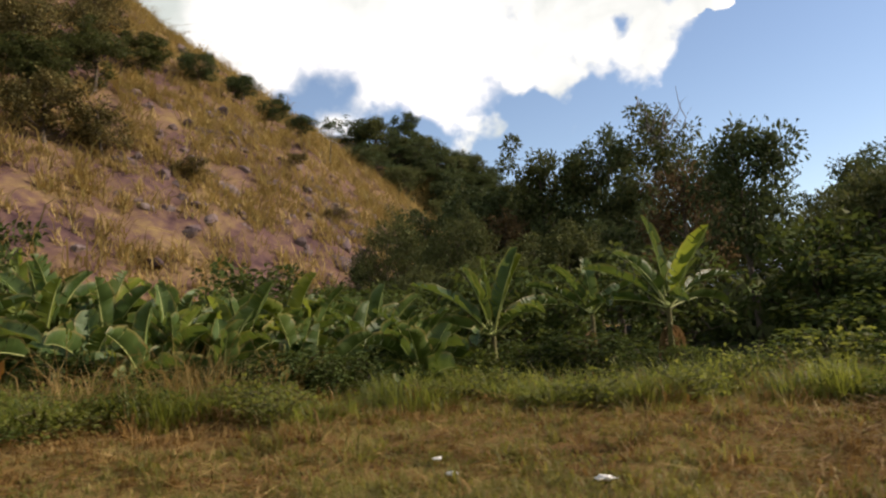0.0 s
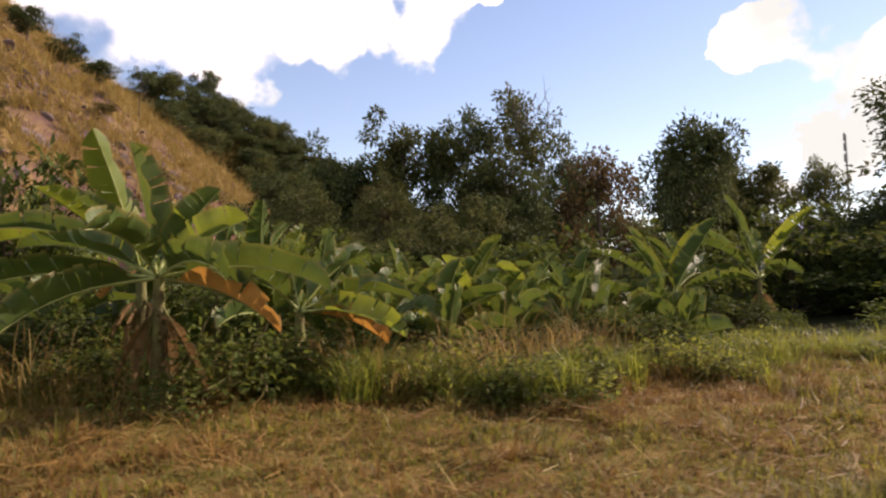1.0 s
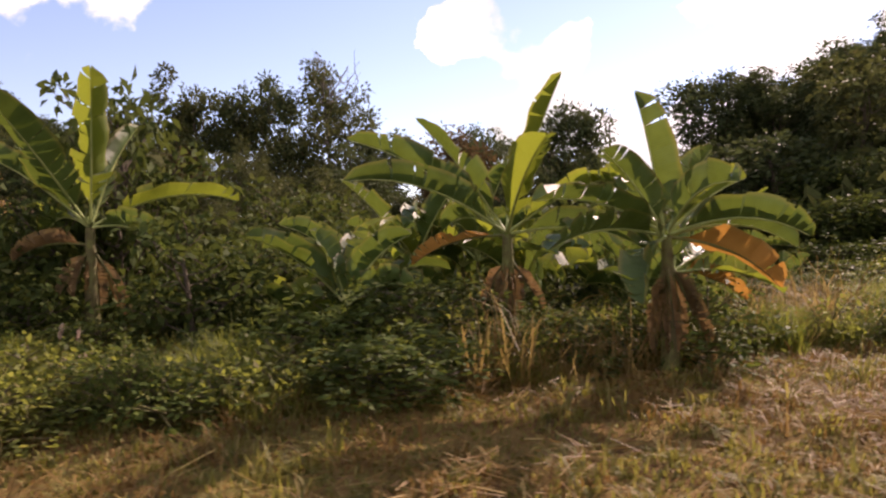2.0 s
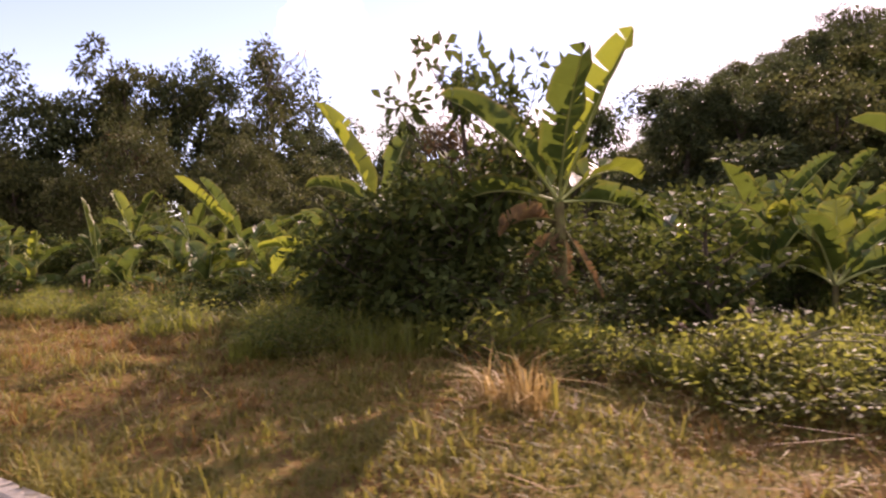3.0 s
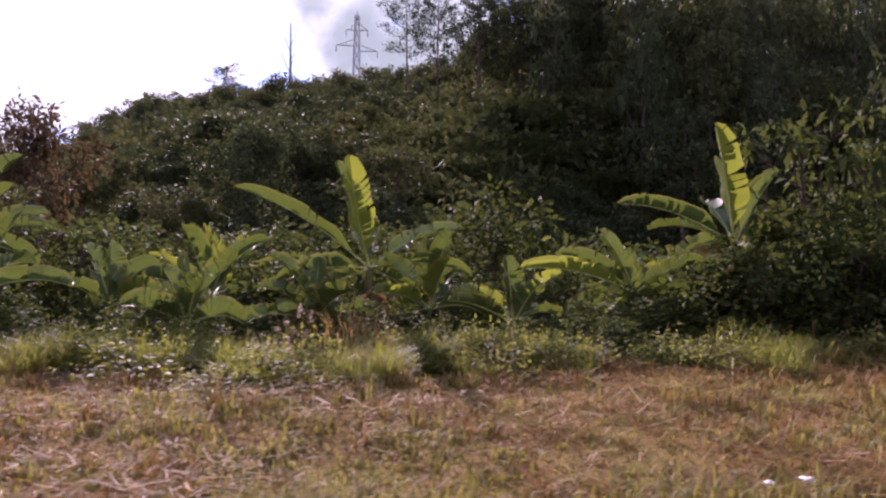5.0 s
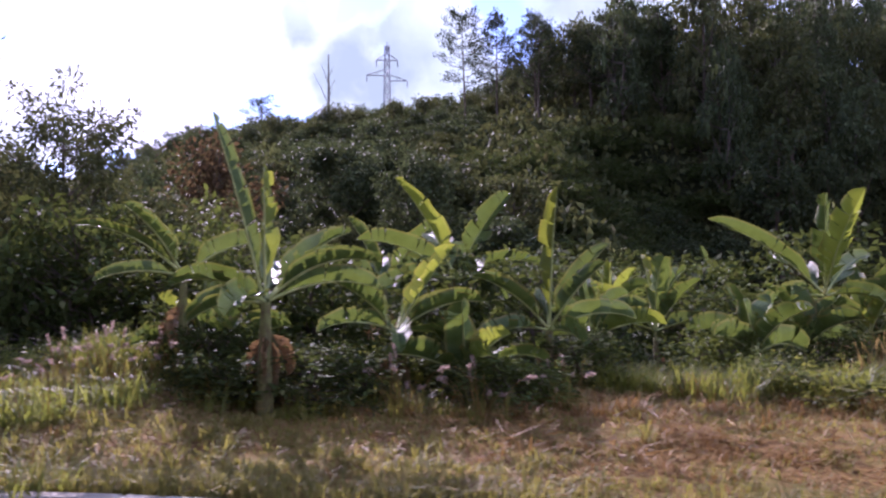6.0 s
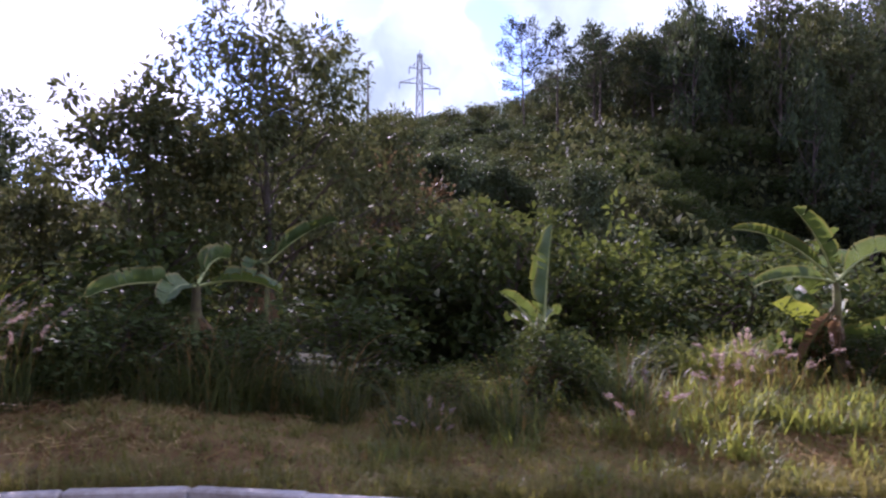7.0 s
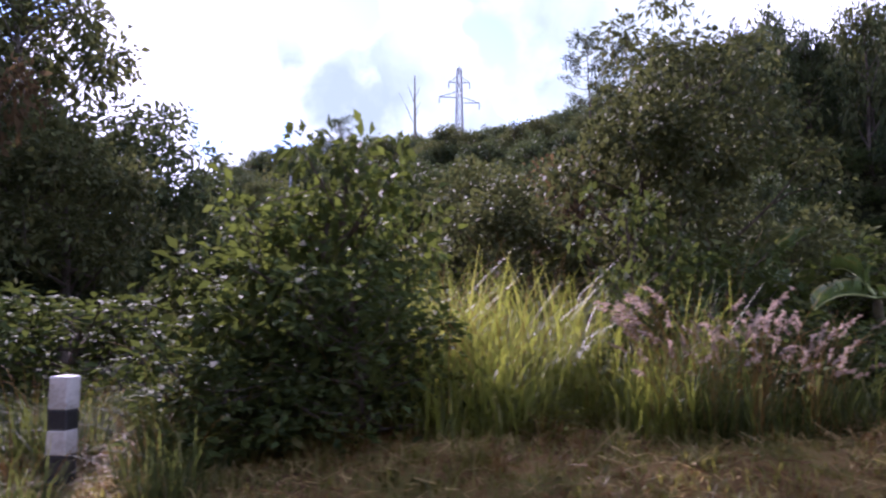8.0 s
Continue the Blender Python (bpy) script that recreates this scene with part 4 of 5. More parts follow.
banana(-9.95, 26.6, 1.65, [(151, 50, 10, 2.35, 0.46, "y"), (140, 62, 10, 2.0, 0.40, "g"), (89, 40, 25, 2.7, 0.34, "g"), (-70, 34, 35, 2.3, 0.32, "g"), (-95, 12, 40, 1.9, 0.34, "g"), (95, 5, 45, 1.7, 0.40, "g"), (120, -15, 40, 1.5, 0.4, "y"), (0, 45, 45, 1.6, 0.4, "g"), (-150, 10, 60, 1.1, 0.34, "g")], 109, BIG, dead=5)
banana(-11.2, 21.9, 1.25, [(96, 21, 30, 2.4, 0.36, "y"), (75, 40, 40, 1.6, 0.34, "g"), (-95, 35, 40, 1.6, 0.36, "g"), (-70, 5, 45, 1.3, 0.34, "y"), (110, 58, 25, 1.4, 0.3, "g"), (10, 45, 45, 1.4, 0.36, "g"), (120, -8, 40, 1.2, 0.34, "y")], 110, BIG, dead=5)
banana(-9.0, 33.6, 2.0, [(95, 65, 20, 1.9, 0.42, "y"), (-85, 62, 20, 1.8, 0.42, "g"), (90, 35, 40, 1.8, 0.4, "g"), (-85, 25, 45, 1.7, 0.38, "g"), (100, 5, 45, 1.6, 0.38, "g"), (10, 50, 40, 1.5, 0.4, "g"), (180, 20, 60, 1.2, 0.38, "g"), (-60, 5, 50, 1.5, 0.4, "g")], 111, BIG, dead=4)
banana(-10.65, 32.65, 1.15, [(171, 82, 8, 2.05, 0.36, "y", 1.2), (-120, 62, 20, 1.5, 0.32, "g", 1.1), (72, 50, 40, 1.4, 0.30, "g"), (-100, 25, 50, 1.4, 0.34, "g"), (100, 10, 50, 1.3, 0.34, "g"), (-170, 5, 55, 0.9, 0.34, "g"), (-20, 40, 50, 1.4, 0.36, "g"), (-140, 55, 25, 1.3, 0.3, "g", 1.1)], 112, BIG, dead=4)
banana(-12.25, 36.95, 1.6, [(168, 82, 6, 1.45, 0.46, "y", 1.25), (97, 76, 4, 2.1, 0.20, "g", 1.0), (-107, 42, 62, 1.35, 0.24, "g", 1.1), (-62, 48, 35, 1.5, 0.30, "g"), (-95, 25, 50, 1.3, 0.30, "g"), (150, 15, 65, 0.9, 0.32, "g"), (-10, 40, 50, 1.4, 0.34, "g"), (60, 30, 55, 1.2, 0.28, "g"), (110, 5, 50, 0.9, 0.3, "g")], 113, BIG, dead=4)
banana(-11.3, 35.2, 1.2, [(-108, 60, 12, 1.3, 0.34, "y", 0.5), (-100, 35, 45, 1.2, 0.32, "g"), (75, 50, 40, 1.2, 0.32, "g"), (165, 10, 60, 1.0, 0.32, "g"), (-30, 45, 45, 1.3, 0.34, "g"), (-125, 5, 40, 1.1, 0.32, "g"), (100, 20, 50, 1.1, 0.3, "g")], 114, BIG, dead=4)
banana(-9.6, 41.4, 1.25, [(-100, 86, 4, 1.35, 0.34, "g", 1.1), (72, 60, 35, 0.7, 0.2, "g"), (-40, 40, 55, 0.8, 0.24, "g"), (10, 35, 60, 0.8, 0.24, "g")], 115, "young banana plant with one upright leaf", dead=3)
banana(-8.0, 45.6, 1.9, [(100, 8, 40, 1.3, 0.30, "g"), (-108, 14, 50, 1.1, 0.3, "g"), (150, 5, 60, 0.8, 0.3, "g"), (-20, 40, 50, 1.2, 0.34, "g")], 116, "banana plant half hidden in shrubs", dead=3)
banana(-4.8, 44.5, 2.4, [(-100, 45, 30, 1.5, 0.34, "g"), (160, 10, 50, 1.0, 0.34, "g"), (0, 40, 50, 1.3, 0.34, "g")], 117, "banana plant half hidden in shrubs", dead=3)
banana(-6.5, 34.3, 1.9, [(80, 40, 40, 1.7, 0.38, "g"), (-90, 40, 40, 1.9, 0.40, "g"), (-95, 60, 25, 1.7, 0.4, "g"), (180, 20, 60, 1.3, 0.4, "g"), (85, 70, 20, 1.5, 0.36, "g"), (0, 45, 40, 1.5, 0.38, "g")], 118, BIG, dead=3)
banana(-10.9, 37.9, 1.95, [(76, 44, 48, 1.5, 0.16, "g", 1.1), (82, 12, 40, 1.1, 0.2, "g", 1.1), (100, 62, 30, 1.1, 0.26, "g"), (-90, 40, 50, 1.2, 0.3, "g"), (-30, 10, 50, 1.2, 0.3, "g")], 119, BIG, stem_r=0.07, dead=4)
# young plants and suckers
young = np.random.default_rng(5)
for i, (x, y, neck, L) in enumerate([(-6.4, 12.2, 0.75, 1.0), (-7.9, 13.4, 1.0, 1.2), (-5.6, 13.6, 0.9, 1.2), (-4.2, 12.4, 0.45, 1.1), (-4.4, 14.4, 1.0, 1.2), (-3.5, 14.6, 0.8, 1.1), (-2.9, 12.6, 0.5, 1.1), (-1.9, 13.4, 0.6, 1.1), (-0.9, 13.0, 0.6, 1.0),
                                     (-7.0, 16.2, 0.8, 1.2), (-5.2, 16.6, 0.9, 1.2), (-9.6, 14.6, 1.1, 1.3), (-10.6, 13.6, 1.0, 1.2), (-3.4, 16.4, 0.9, 1.2), (-1.4, 15.4, 0.7, 1.1), (-3.1, 18.0, 0.9, 1.2), (-10.6, 15.0, 0.55, 0.85), (-9.2, 14.0, 0.5, 0.8),
                                     (-6.2, 29.0, 1.1, 1.4), (-8.6, 29.4, 1.0, 1.3), (-11.5, 29.6, 0.75, 0.9), (-11.2, 24.3, 0.7, 1.0), (-6.0, 17.6, 1.0, 1.3), (-11.8, 34.4, 0.6, 0.9), (-10.4, 37.6, 0.8, 1.0),
                                     (-4.4, 13.4, 0.8, 1.2), (-2.9, 14.2, 0.9, 1.2), (-1.7, 14.4, 0.8, 1.2), (-0.8, 14.0, 0.7, 1.1), (-5.3, 13.0, 0.8, 1.2), (-3.5, 15.4, 1.1, 1.3), (-2.5, 12.1, 0.4, 1.0), (-0.7, 12.4, 0.4, 0.9), (-5.9, 15.2, 1.1, 1.3), (-7.1, 14.2, 1.2, 1.3),
                                     (-5.4, 12.0, 0.6, 1.1), (-8.1, 14.2, 1.5, 1.4), (-8.8, 15.0, 1.5, 1.4), (-7.5, 15.2, 1.4, 1.4), (-2.2, 16.2, 1.0, 1.3), (-9.4, 20.8, 0.9, 1.2), (-10.8, 21.8, 0.7, 1.0), (-9.8, 25.4, 0.9, 1.2), (-10.4, 27.6, 0.7, 1.1), (-9.0, 31.0, 0.9, 1.2), (-11.4, 20.2, 0.7, 1.0)]):
    banana(x + (0.5 if x > -9 and y < 19 else 0.0), y, neck, auto_leaves(young, 9, L * 1.15, 0.42), 200 + i, "young banana plant with spreading green leaves", stem_r=0.055, dead=1, group="young banana plants")

# ---------------------------------------------------------------- shrubs and weeds round the bananas
for kind, x, y, tall, r in [
        ("leafy", -11.8, 18.5, 4.65, 1.4), ("leafy", -12.2, 17.4, 4.1, 1.0), ("shrub_a", -12.0, 18.9, 3.0, 1.4), ("shrub_b", -13.0, 17.9, 2.8, 1.2), ("shrub_a", -12.5, 19.9, 2.2, 1.2), ("leafy", -12.2, 14.7, 2.1, 1.0), ("shrub_b", -11.6, 15.6, 1.8, 0.9),
        ("shrub_a", -10.6, 12.2, 1.3, 1.0), ("shrub_l", -9.4, 11.0, 0.9, 0.9), ("shrub_l", -11.4, 12.6, 1.1, 0.9), ("shrub_a", -13.4, 19.1, 2.4, 1.2), ("shrub_b", -12.4, 20.4, 1.9, 1.1), ("shrub_a", -13.5, 18.1, 1.5, 0.9), ("shrub_a", -11.4, 21.6, 1.3, 1.0), ("shrub_b", -13.0, 23.6, 0.8, 0.8), ("shrub_a", -12.0, 22.8, 1.0, 0.9), ("shrub_b", -13.6, 16.9, 1.5, 0.9),
        ("shrub_a", -9.6, 19.4, 2.4, 1.5), ("shrub_a", -9.0, 22.8, 1.9, 1.4), ("shrub_b", -8.6, 25.0, 2.1, 1.5), ("shrub_a", -8.0, 28.0, 2.2, 1.5), ("shrub_b", -9.0, 33.6, 2.2, 1.4), ("shrub_a", -7.6, 36.6, 2.6, 1.6), ("shrub_b", -9.2, 36.0, 2.0, 1.3),
        ("shrub_a", -5.6, 39.0, 2.4, 1.6), ("shrub_b", -4.4, 42.0, 3.1, 1.6), ("shrub_a", -5.9, 40.1, 3.6, 1.3), ("shrub_l", -5.5, 38.2, 3.7, 1.2), ("shrub_a", -10.0, 41.5, 1.1, 0.6), ("leafy", -7.6, 48.9, 2.7, 0.7), ("shrub_l", -3.2, 40.2, 3.6, 1.7), ("shrub_a", -2.6, 46.6, 2.8, 1.6), ("shrub_b", -6.0, 46.6, 2.3, 1.3), ("shrub_a", -7.6, 43.6, 1.7, 1.2),
        ("shrub_b", -1.6, 48.6, 2.3, 1.6), ("leafy", -6.9, 52.2, 3.3, 1.0), ("shrub_l", -6.7, 52.4, 3.4, 1.2), ("shrub_b", -6.4, 52.9, 2.3, 1.3), ("shrub_a", -4.4, 52.6, 2.0, 1.3), ("shrub_a", -3.6, 55.4, 2.0, 1.5), ("shrub_b", -2.6, 58.0, 2.4, 1.6), ("shrub_a", 0.5, 51.4, 1.4, 1.8),
        ("shrub_a", 3.6, 15.4, 1.1, 1.2), ("shrub_b", 2.4, 15.8, 1.0, 1.0), ("shrub_l", 8.0, 13.8, 1.3, 1.4), ("shrub_l", 10.0, 14.6, 1.4, 1.6), ("shrub_l", 8.6, 12.4, 0.9, 1.2), ("shrub_a", 12.4, 18.2, 1.6, 1.8), ("shrub_l", 6.0, 12.8, 0.8, 1.0), ("shrub_l", 10.6, 12.2, 0.9, 1.3),
        ("shrub_l", -11.8, 11.1, 0.8, 0.9), ("shrub_a", -5.8, 22.6, 3.9, 1.9), ("shrub_a", -5.0, 20.0, 2.8, 1.8), ("shrub_b", -3.0, 24.0, 3.0, 2.0), ("shrub_a", -2.0, 29.0, 3.2, 2.0),
        ("shrub_b", -1.0, 33.0, 3.4, 2.0), ("shrub_a", 3.0, 27.0, 3.6, 2.2), ("shrub_b", 2.0, 21.0, 3.2, 2.0), ("shrub_a", 7.0, 21.0, 3.6, 2.2), ("shrub_a", 0.0, 38.0, 3.6, 2.2), ("shrub_b", 6.0, 33.0, 4.0, 2.2), ("shrub_b", 12, 22, 4.4, 2.2),
        ("shrub_a", -7.9, 52.2, 1.9, 1.0), ("shrub_b", -8.3, 47.6, 1.0, 0.8), ("shrub_a", -8.5, 46.4, 1.1, 0.9), ("shrub_b", -7.6, 46.9, 1.3, 1.0), ("shrub_a", -8.2, 45.2, 1.0, 0.9), ("shrub_b", -7.4, 53.4, 1.3, 1.0)]:
    plant(kind, x, y, tall=tall, r=r, group="shrubs of the plot")

foot = np.random.default_rng(44)
for ob in [o for o in scene.objects if o.name.startswith("banana_plant")]:
    for _ in range(2 if ob.location.x < 6 else 1):
        a, d = foot.uniform(0, 6.28), foot.uniform(0.35, 0.9)
        plant(str(foot.choice(["shrub_b", "shrub_a", "shrub_l"] if ob.location.y > 12 or ob.location.x > -6 else ["weed_a", "weed_l", "weed_b"])), ob.location.x + math.cos(a) * d, ob.location.y + math.sin(a) * d, tall=foot.uniform(0.6, 1.15), r=foot.uniform(0.5, 0.85), group="low shrubs at the feet of the bananas")

S0 = float(KERB_S[np.argmin(np.hypot(KERB[:, 0] - 13, KERB[:, 1] - 5.5))])
S1 = float(KERB_S[np.argmin(np.hypot(KERB[:, 0] + 3, KERB[:, 1] - 62.5))])


def edge_of(s):
    """How wide the mown verge is at s: wider in the apex, narrow at the far end."""
    p = along(s, np.zeros(len(s)))
    y, x = p[:, 1], p[:, 0]
    w = 4.5 + 0.55 * np.sin(s * 0.55) + 0.4 * np.sin(s * 1.7 + 1) + 0.3 * np.sin(s * 3.9)
    w = w - 1.3 * np.exp(-((y - 12.0) / 2.2) ** 2) * (x < -8) - 1.5 * sstep(y, 40, 47)
    return w


wr = np.random.default_rng(33)
ws = wr.uniform(S0, S1, 260)
wo = edge_of(ws) + wr.gamma(1.6, 0.55, 260)
for x, y, tall, r in [(6.4, 12.6, 0.9, 1.0), (7.5, 13.3, 1.3, 1.2), (8.7, 13.2, 1.5, 1.2), (9.6, 12.5, 1.2, 1.2), (10.6, 13.6, 1.7, 1.3), (7.9, 12.1, 0.9, 1.0), (11.6, 12.8, 1.4, 1.3), (9.0, 11.6, 0.8, 1.0)]:
    plant("weed_a", x, y, tall=tall, r=r, group="sunny bushes beside the verge")
patch = np.column_stack([wr.normal(-14.4, 0.8, 22), wr.normal(12.9, 0.8, 22)])
for (x, y), kind in zip(np.vstack([along(ws, wo), patch]), wr.choice(["weed_a", "weed_b", "weed_l", "weed_a"], 282)):
    plant(str(kind), x, y, tall=wr.uniform(0.35, 0.8), r=wr.uniform(0.4, 0.75), group="weeds along the verge")


# ---------------------------------------------------------------- grass
def verge_points(rng, n, lo, hi):
    """n places on the verge, lo and hi metres from the kerb (hi added to the mown edge when negative)."""
    s = rng.uniform(S0, S1, n)
    e = edge_of(s)
    o = lo + rng.uniform(0, 1, n) * ((e if hi <= 0 else np.full(n, hi)) - lo)
    p = along(s, o)
    return p, s, o


def ground_at(p):
    return np.column_stack([p, height(p[:, 0], p[:, 1]) - 0.01])


def dryness(p):
    """Where the verge is dry straw (near 1) and where it stays green (near 0)."""
    d = 0.43 + 0.42 * wavy(p[:, 0], p[:, 1], 0.55, 3.0) + 0.26 * wavy(p[:, 0], p[:, 1], 1.9, 1.0)
    d = d + 0.35 * np.exp(-((p[:, 0] + 6) / 4) ** 2 - ((p[:, 1] - 8.5) / 2.5) ** 2) + 0.16 * sstep(p[:, 1], 19, 23) * (1 - sstep(p[:, 1], 32, 36)) - 0.45 * sstep(p[:, 1], 34, 37) * (1 - 0.7 * sstep(p[:, 1], 44, 48)) - 0.35 * np.exp(-((p[:, 1] - 15.5) / 3.5) ** 2) * (p[:, 0] < -15)
    return np.clip(d, 0.04, 0.97)


gr = np.random.default_rng(61)


def tufted(rng, n, per, lo, hi, spread_t):
    """Places of blades that stand in n tufts of about per blades each, with a number for each blade's tuft."""
    c, s, o = verge_points(rng, n, lo, hi)
    k = np.repeat(np.arange(n), rng.integers(max(2, per // 2), per * 2, n))
    return c[k] + rng.normal(0, 1, (len(k), 2)) * spread_t * rng.uniform(0.5, 1.5, n)[k][:, None], k, c, s, o


p, k, c, s, o = tufted(gr, 24000, 11, 0.12, 8.0, 0.06)
green = gr.uniform(0, 1, len(c)) > dryness(c)
tall = (0.05 + 0.065 * gr.gamma(1.4, 0.7, len(c)) + 0.2 * sstep(o - edge_of(s), -1.2, 0.8)) * (0.8 + 0.5 * wavy(c[:, 0], c[:, 1], 2.3, 2.0))
tagged(new("verge_grass", quads("verge_grass", *blades(gr, ground_at(p[green[k]]), tall[k][green[k]], 0.9, 0.0085), M_GRASS)), "short tufted green grass on the verge", "grass", kind="stuff")
dry = ~green[k]
tagged(new("dry_grass", quads("dry_grass", *blades(gr, ground_at(p[dry]), tall[k][dry] * 1.05, 1.1, 0.0075), M_STRAW)), "tufts of dry brown grass on the verge", "grass", kind="stuff")
p, s, o = verge_points(gr, 210000, 0.08, 7.0)
low = gr.uniform(0, 1, len(p)) > dryness(p)
tagged(new("short_grass", quads("short_grass", *blades(gr, ground_at(p[low]), 0.075, 0.9, 0.0085), M_GRASS)), "short green turf between the tufts", "grass", kind="stuff")
p, s, o = verge_points(gr, 190000, 0.08, 6.5)
heap = wavy(p[:, 0], p[:, 1], 1.6, 7.0) + 0.6 * wavy(p[:, 0], p[:, 1], 4.1, 2.0)
keep = gr.uniform(0, 1, len(p)) < (0.1 + dryness(p)) * np.clip(0.42 + 0.95 * heap, 0.05, 1.2)
P3 = ground_at(p[keep]) + np.column_stack([np.zeros((keep.sum(), 2)), gr.uniform(0, 0.05, keep.sum()) + 0.15 * np.clip(heap[keep] + 0.2, 0, 1) * gr.uniform(0.2, 1, keep.sum())])
tagged(new("mown_straw", quads("mown_straw", *straws(gr, P3, 0.2, 0.005, 0.45), M_STRAW)), "dry brown mown straw lying in swathes on the verge", "straw", kind="stuff")
p, s, o = verge_points(gr, 4200, 0.2, 6.0)
keep = gr.uniform(0, 1, len(p)) < dryness(p)
tagged(new("stalks", quads("stalks", *straws(gr, ground_at(p[keep]) + np.array([0, 0, 0.06]), 0.28, 0.005, 0.8), M_PALE)), "long pale dry stalks strewn over the verge", "straw", kind="stuff")
p, s, o = verge_points(gr, 30000, 0.15, 3.2)
keep = (p[:, 1] > 45.5) & (wavy(p[:, 0], p[:, 1], 1.5, 3.0) > -0.35)
tagged(new("loose_straw", quads("loose_straw", *straws(gr, ground_at(p[keep]) + np.array([0, 0, 0.05]), 0.15, 0.0045, 0.6), M_PALE)), "pale dry straw lying loose beside the kerb", "straw", kind="stuff")
sw = gr.uniform(S0, S1, 80000)
ow = edge_of(sw) + gr.gamma(1.5, 0.6, len(sw))
P3 = ground_at(along(sw, ow))
tagged(new("rank_grass", quads("rank_grass", *blades(gr, P3, 0.42 * (0.95 + 0.75 * wavy(P3[:, 0], P3[:, 1], 1.3, 6.0)), 0.7, 0.007), M_TALL)), "knee-high rank green grass along the plants", "grass", kind="stuff")


se = gr.uniform(S0, S1, 34000)
pe = along(se, 0.09 + gr.gamma(1.2, 0.16, len(se)))
P3 = ground_at(pe[wavy(pe[:, 0], pe[:, 1], 1.1, 2.0) + gr.normal(0, 0.3, len(pe)) > -0.1])
tagged(new("kerb_grass", quads("kerb_grass", *blades(gr, P3, 0.24, 0.9, 0.006), M_GRASS)), "tufts of grass leaning over the kerb", "grass", kind="stuff")


def grass_clump(name, seed, n, h, spread_r, label, plumes=0, mat=None, stalk=1.25, lean=0.6, width=0.008, bents=0, droop=0.35):
    """A clump of blades, with bent bare stalks and, where it flowers, drooping plumes."""
    rng = np.random.default_rng(seed)
    root = new(name)
    a, r = rng.uniform(0, 2 * np.pi, n), spread_r * rng.uniform(0, 1, n) ** 0.6
    P = np.stack([np.cos(a) * r, np.sin(a) * r, 0 * r], 1)
    child("tuft", quads("tuft", *blades(rng, P, h * rng.uniform(0.35, 1.0, n), lean, width), mat or M_TALL), root)
    for i in range(plumes + bents):
        aa, rr = rng.uniform(0, 2 * np.pi), spread_r * rng.uniform(0, 0.8)
        t = np.linspace(0, 1, 8)
        tilt = rng.uniform(0.1, 0.75)
        H = h * stalk * rng.uniform(0.6, 1.15)
        out = rr + tilt * H * t**2 * 0.7
        line = np.stack([math.cos(aa) * out, math.sin(aa) * out, H * (t - droop * tilt * t**4)], 1)
        stem = child("stalk", quads("stalk", *tube(line, np.linspace(0.005, 0.002, 8), 4), M_STRAW, True), root)
        if i >= plumes:
            continue
        m = 42
        u = rng.uniform(0.8, 1.0, m)
        Pp = np.stack([np.interp(u, t, line[:, k]) for k in range(3)], 1) + rng.normal(0, 0.007, (m, 3))
        child("plume", quads("plume", *leaf_cloud(rng, Pp, 0.045, np.tile(unit(line[-1] - line[-2]), (m, 1)) * 1.6, 0.3, 0.28), M_PLUME), stem, "pinkish feathery plume")
    return tagged(root, label, "grass clump")


def many(proto, places, rng, group, lo=0.75, hi=1.2):
    for i, (x, y) in enumerate(places):
        k, kz = rng.uniform(lo, hi), rng.uniform(0.85, 1.15)
        m = Matrix.Translation((x, y, stand(x, y, 0.03))) @ Matrix.Rotation(rng.uniform(0, 6.28), 4, "Z") @ Matrix.Diagonal((k, k, k * kz, 1))
        ob = proto if i == 0 else copy_thing(proto, m)
        ob.matrix_basis = m
        tagged(ob, group=group)


cr = np.random.default_rng(77)
many(grass_clump("grass_clump", 1, 210, 0.95, 0.4, "tall bright green grass clump", lean=0.6, bents=5),
     [(-8.2 + cr.normal(0, 0.3), 50.2 + cr.normal(0, 0.7)) for _ in range(12)] + [(-6.9 + cr.normal(0, 0.7), 49.8 + cr.normal(0, 1.1)) for _ in range(9)], cr, "tall grass clumps")
many(grass_clump("reed_grass", 9, 240, 1.7, 0.5, "man-high yellow-green reed grass", lean=0.55, bents=8, width=0.010),
     [(-6.4 + cr.normal(0, 0.9), 50.4 + cr.normal(0, 0.8)) for _ in range(14)] + [(-4.4 + cr.normal(0, 0.8), 50.2 + cr.normal(0, 0.9)) for _ in range(8)], cr, "reed grasses", 0.75, 1.1)
# Clumps whose shade is painted by the darker grass colour.
many(grass_clump("rank_grass_clump", 6, 200, 0.95, 0.4, "knee-high rank grass clump coloured dark as if in shade", mat=M_RANK, lean=0.8, bents=6),
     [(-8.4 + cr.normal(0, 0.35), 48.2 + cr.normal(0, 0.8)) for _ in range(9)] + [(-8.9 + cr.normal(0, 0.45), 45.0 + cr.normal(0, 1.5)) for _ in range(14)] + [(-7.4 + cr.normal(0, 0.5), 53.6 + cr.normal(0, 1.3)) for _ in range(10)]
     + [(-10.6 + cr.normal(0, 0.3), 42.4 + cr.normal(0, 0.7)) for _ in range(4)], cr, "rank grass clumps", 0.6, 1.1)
# Blades below the plumes take the same shade-darkened colour.
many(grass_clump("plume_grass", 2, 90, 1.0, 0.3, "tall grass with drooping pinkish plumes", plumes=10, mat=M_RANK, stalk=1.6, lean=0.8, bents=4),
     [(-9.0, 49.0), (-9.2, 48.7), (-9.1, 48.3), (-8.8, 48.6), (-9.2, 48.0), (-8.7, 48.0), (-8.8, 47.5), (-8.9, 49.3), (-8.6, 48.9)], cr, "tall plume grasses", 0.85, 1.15)
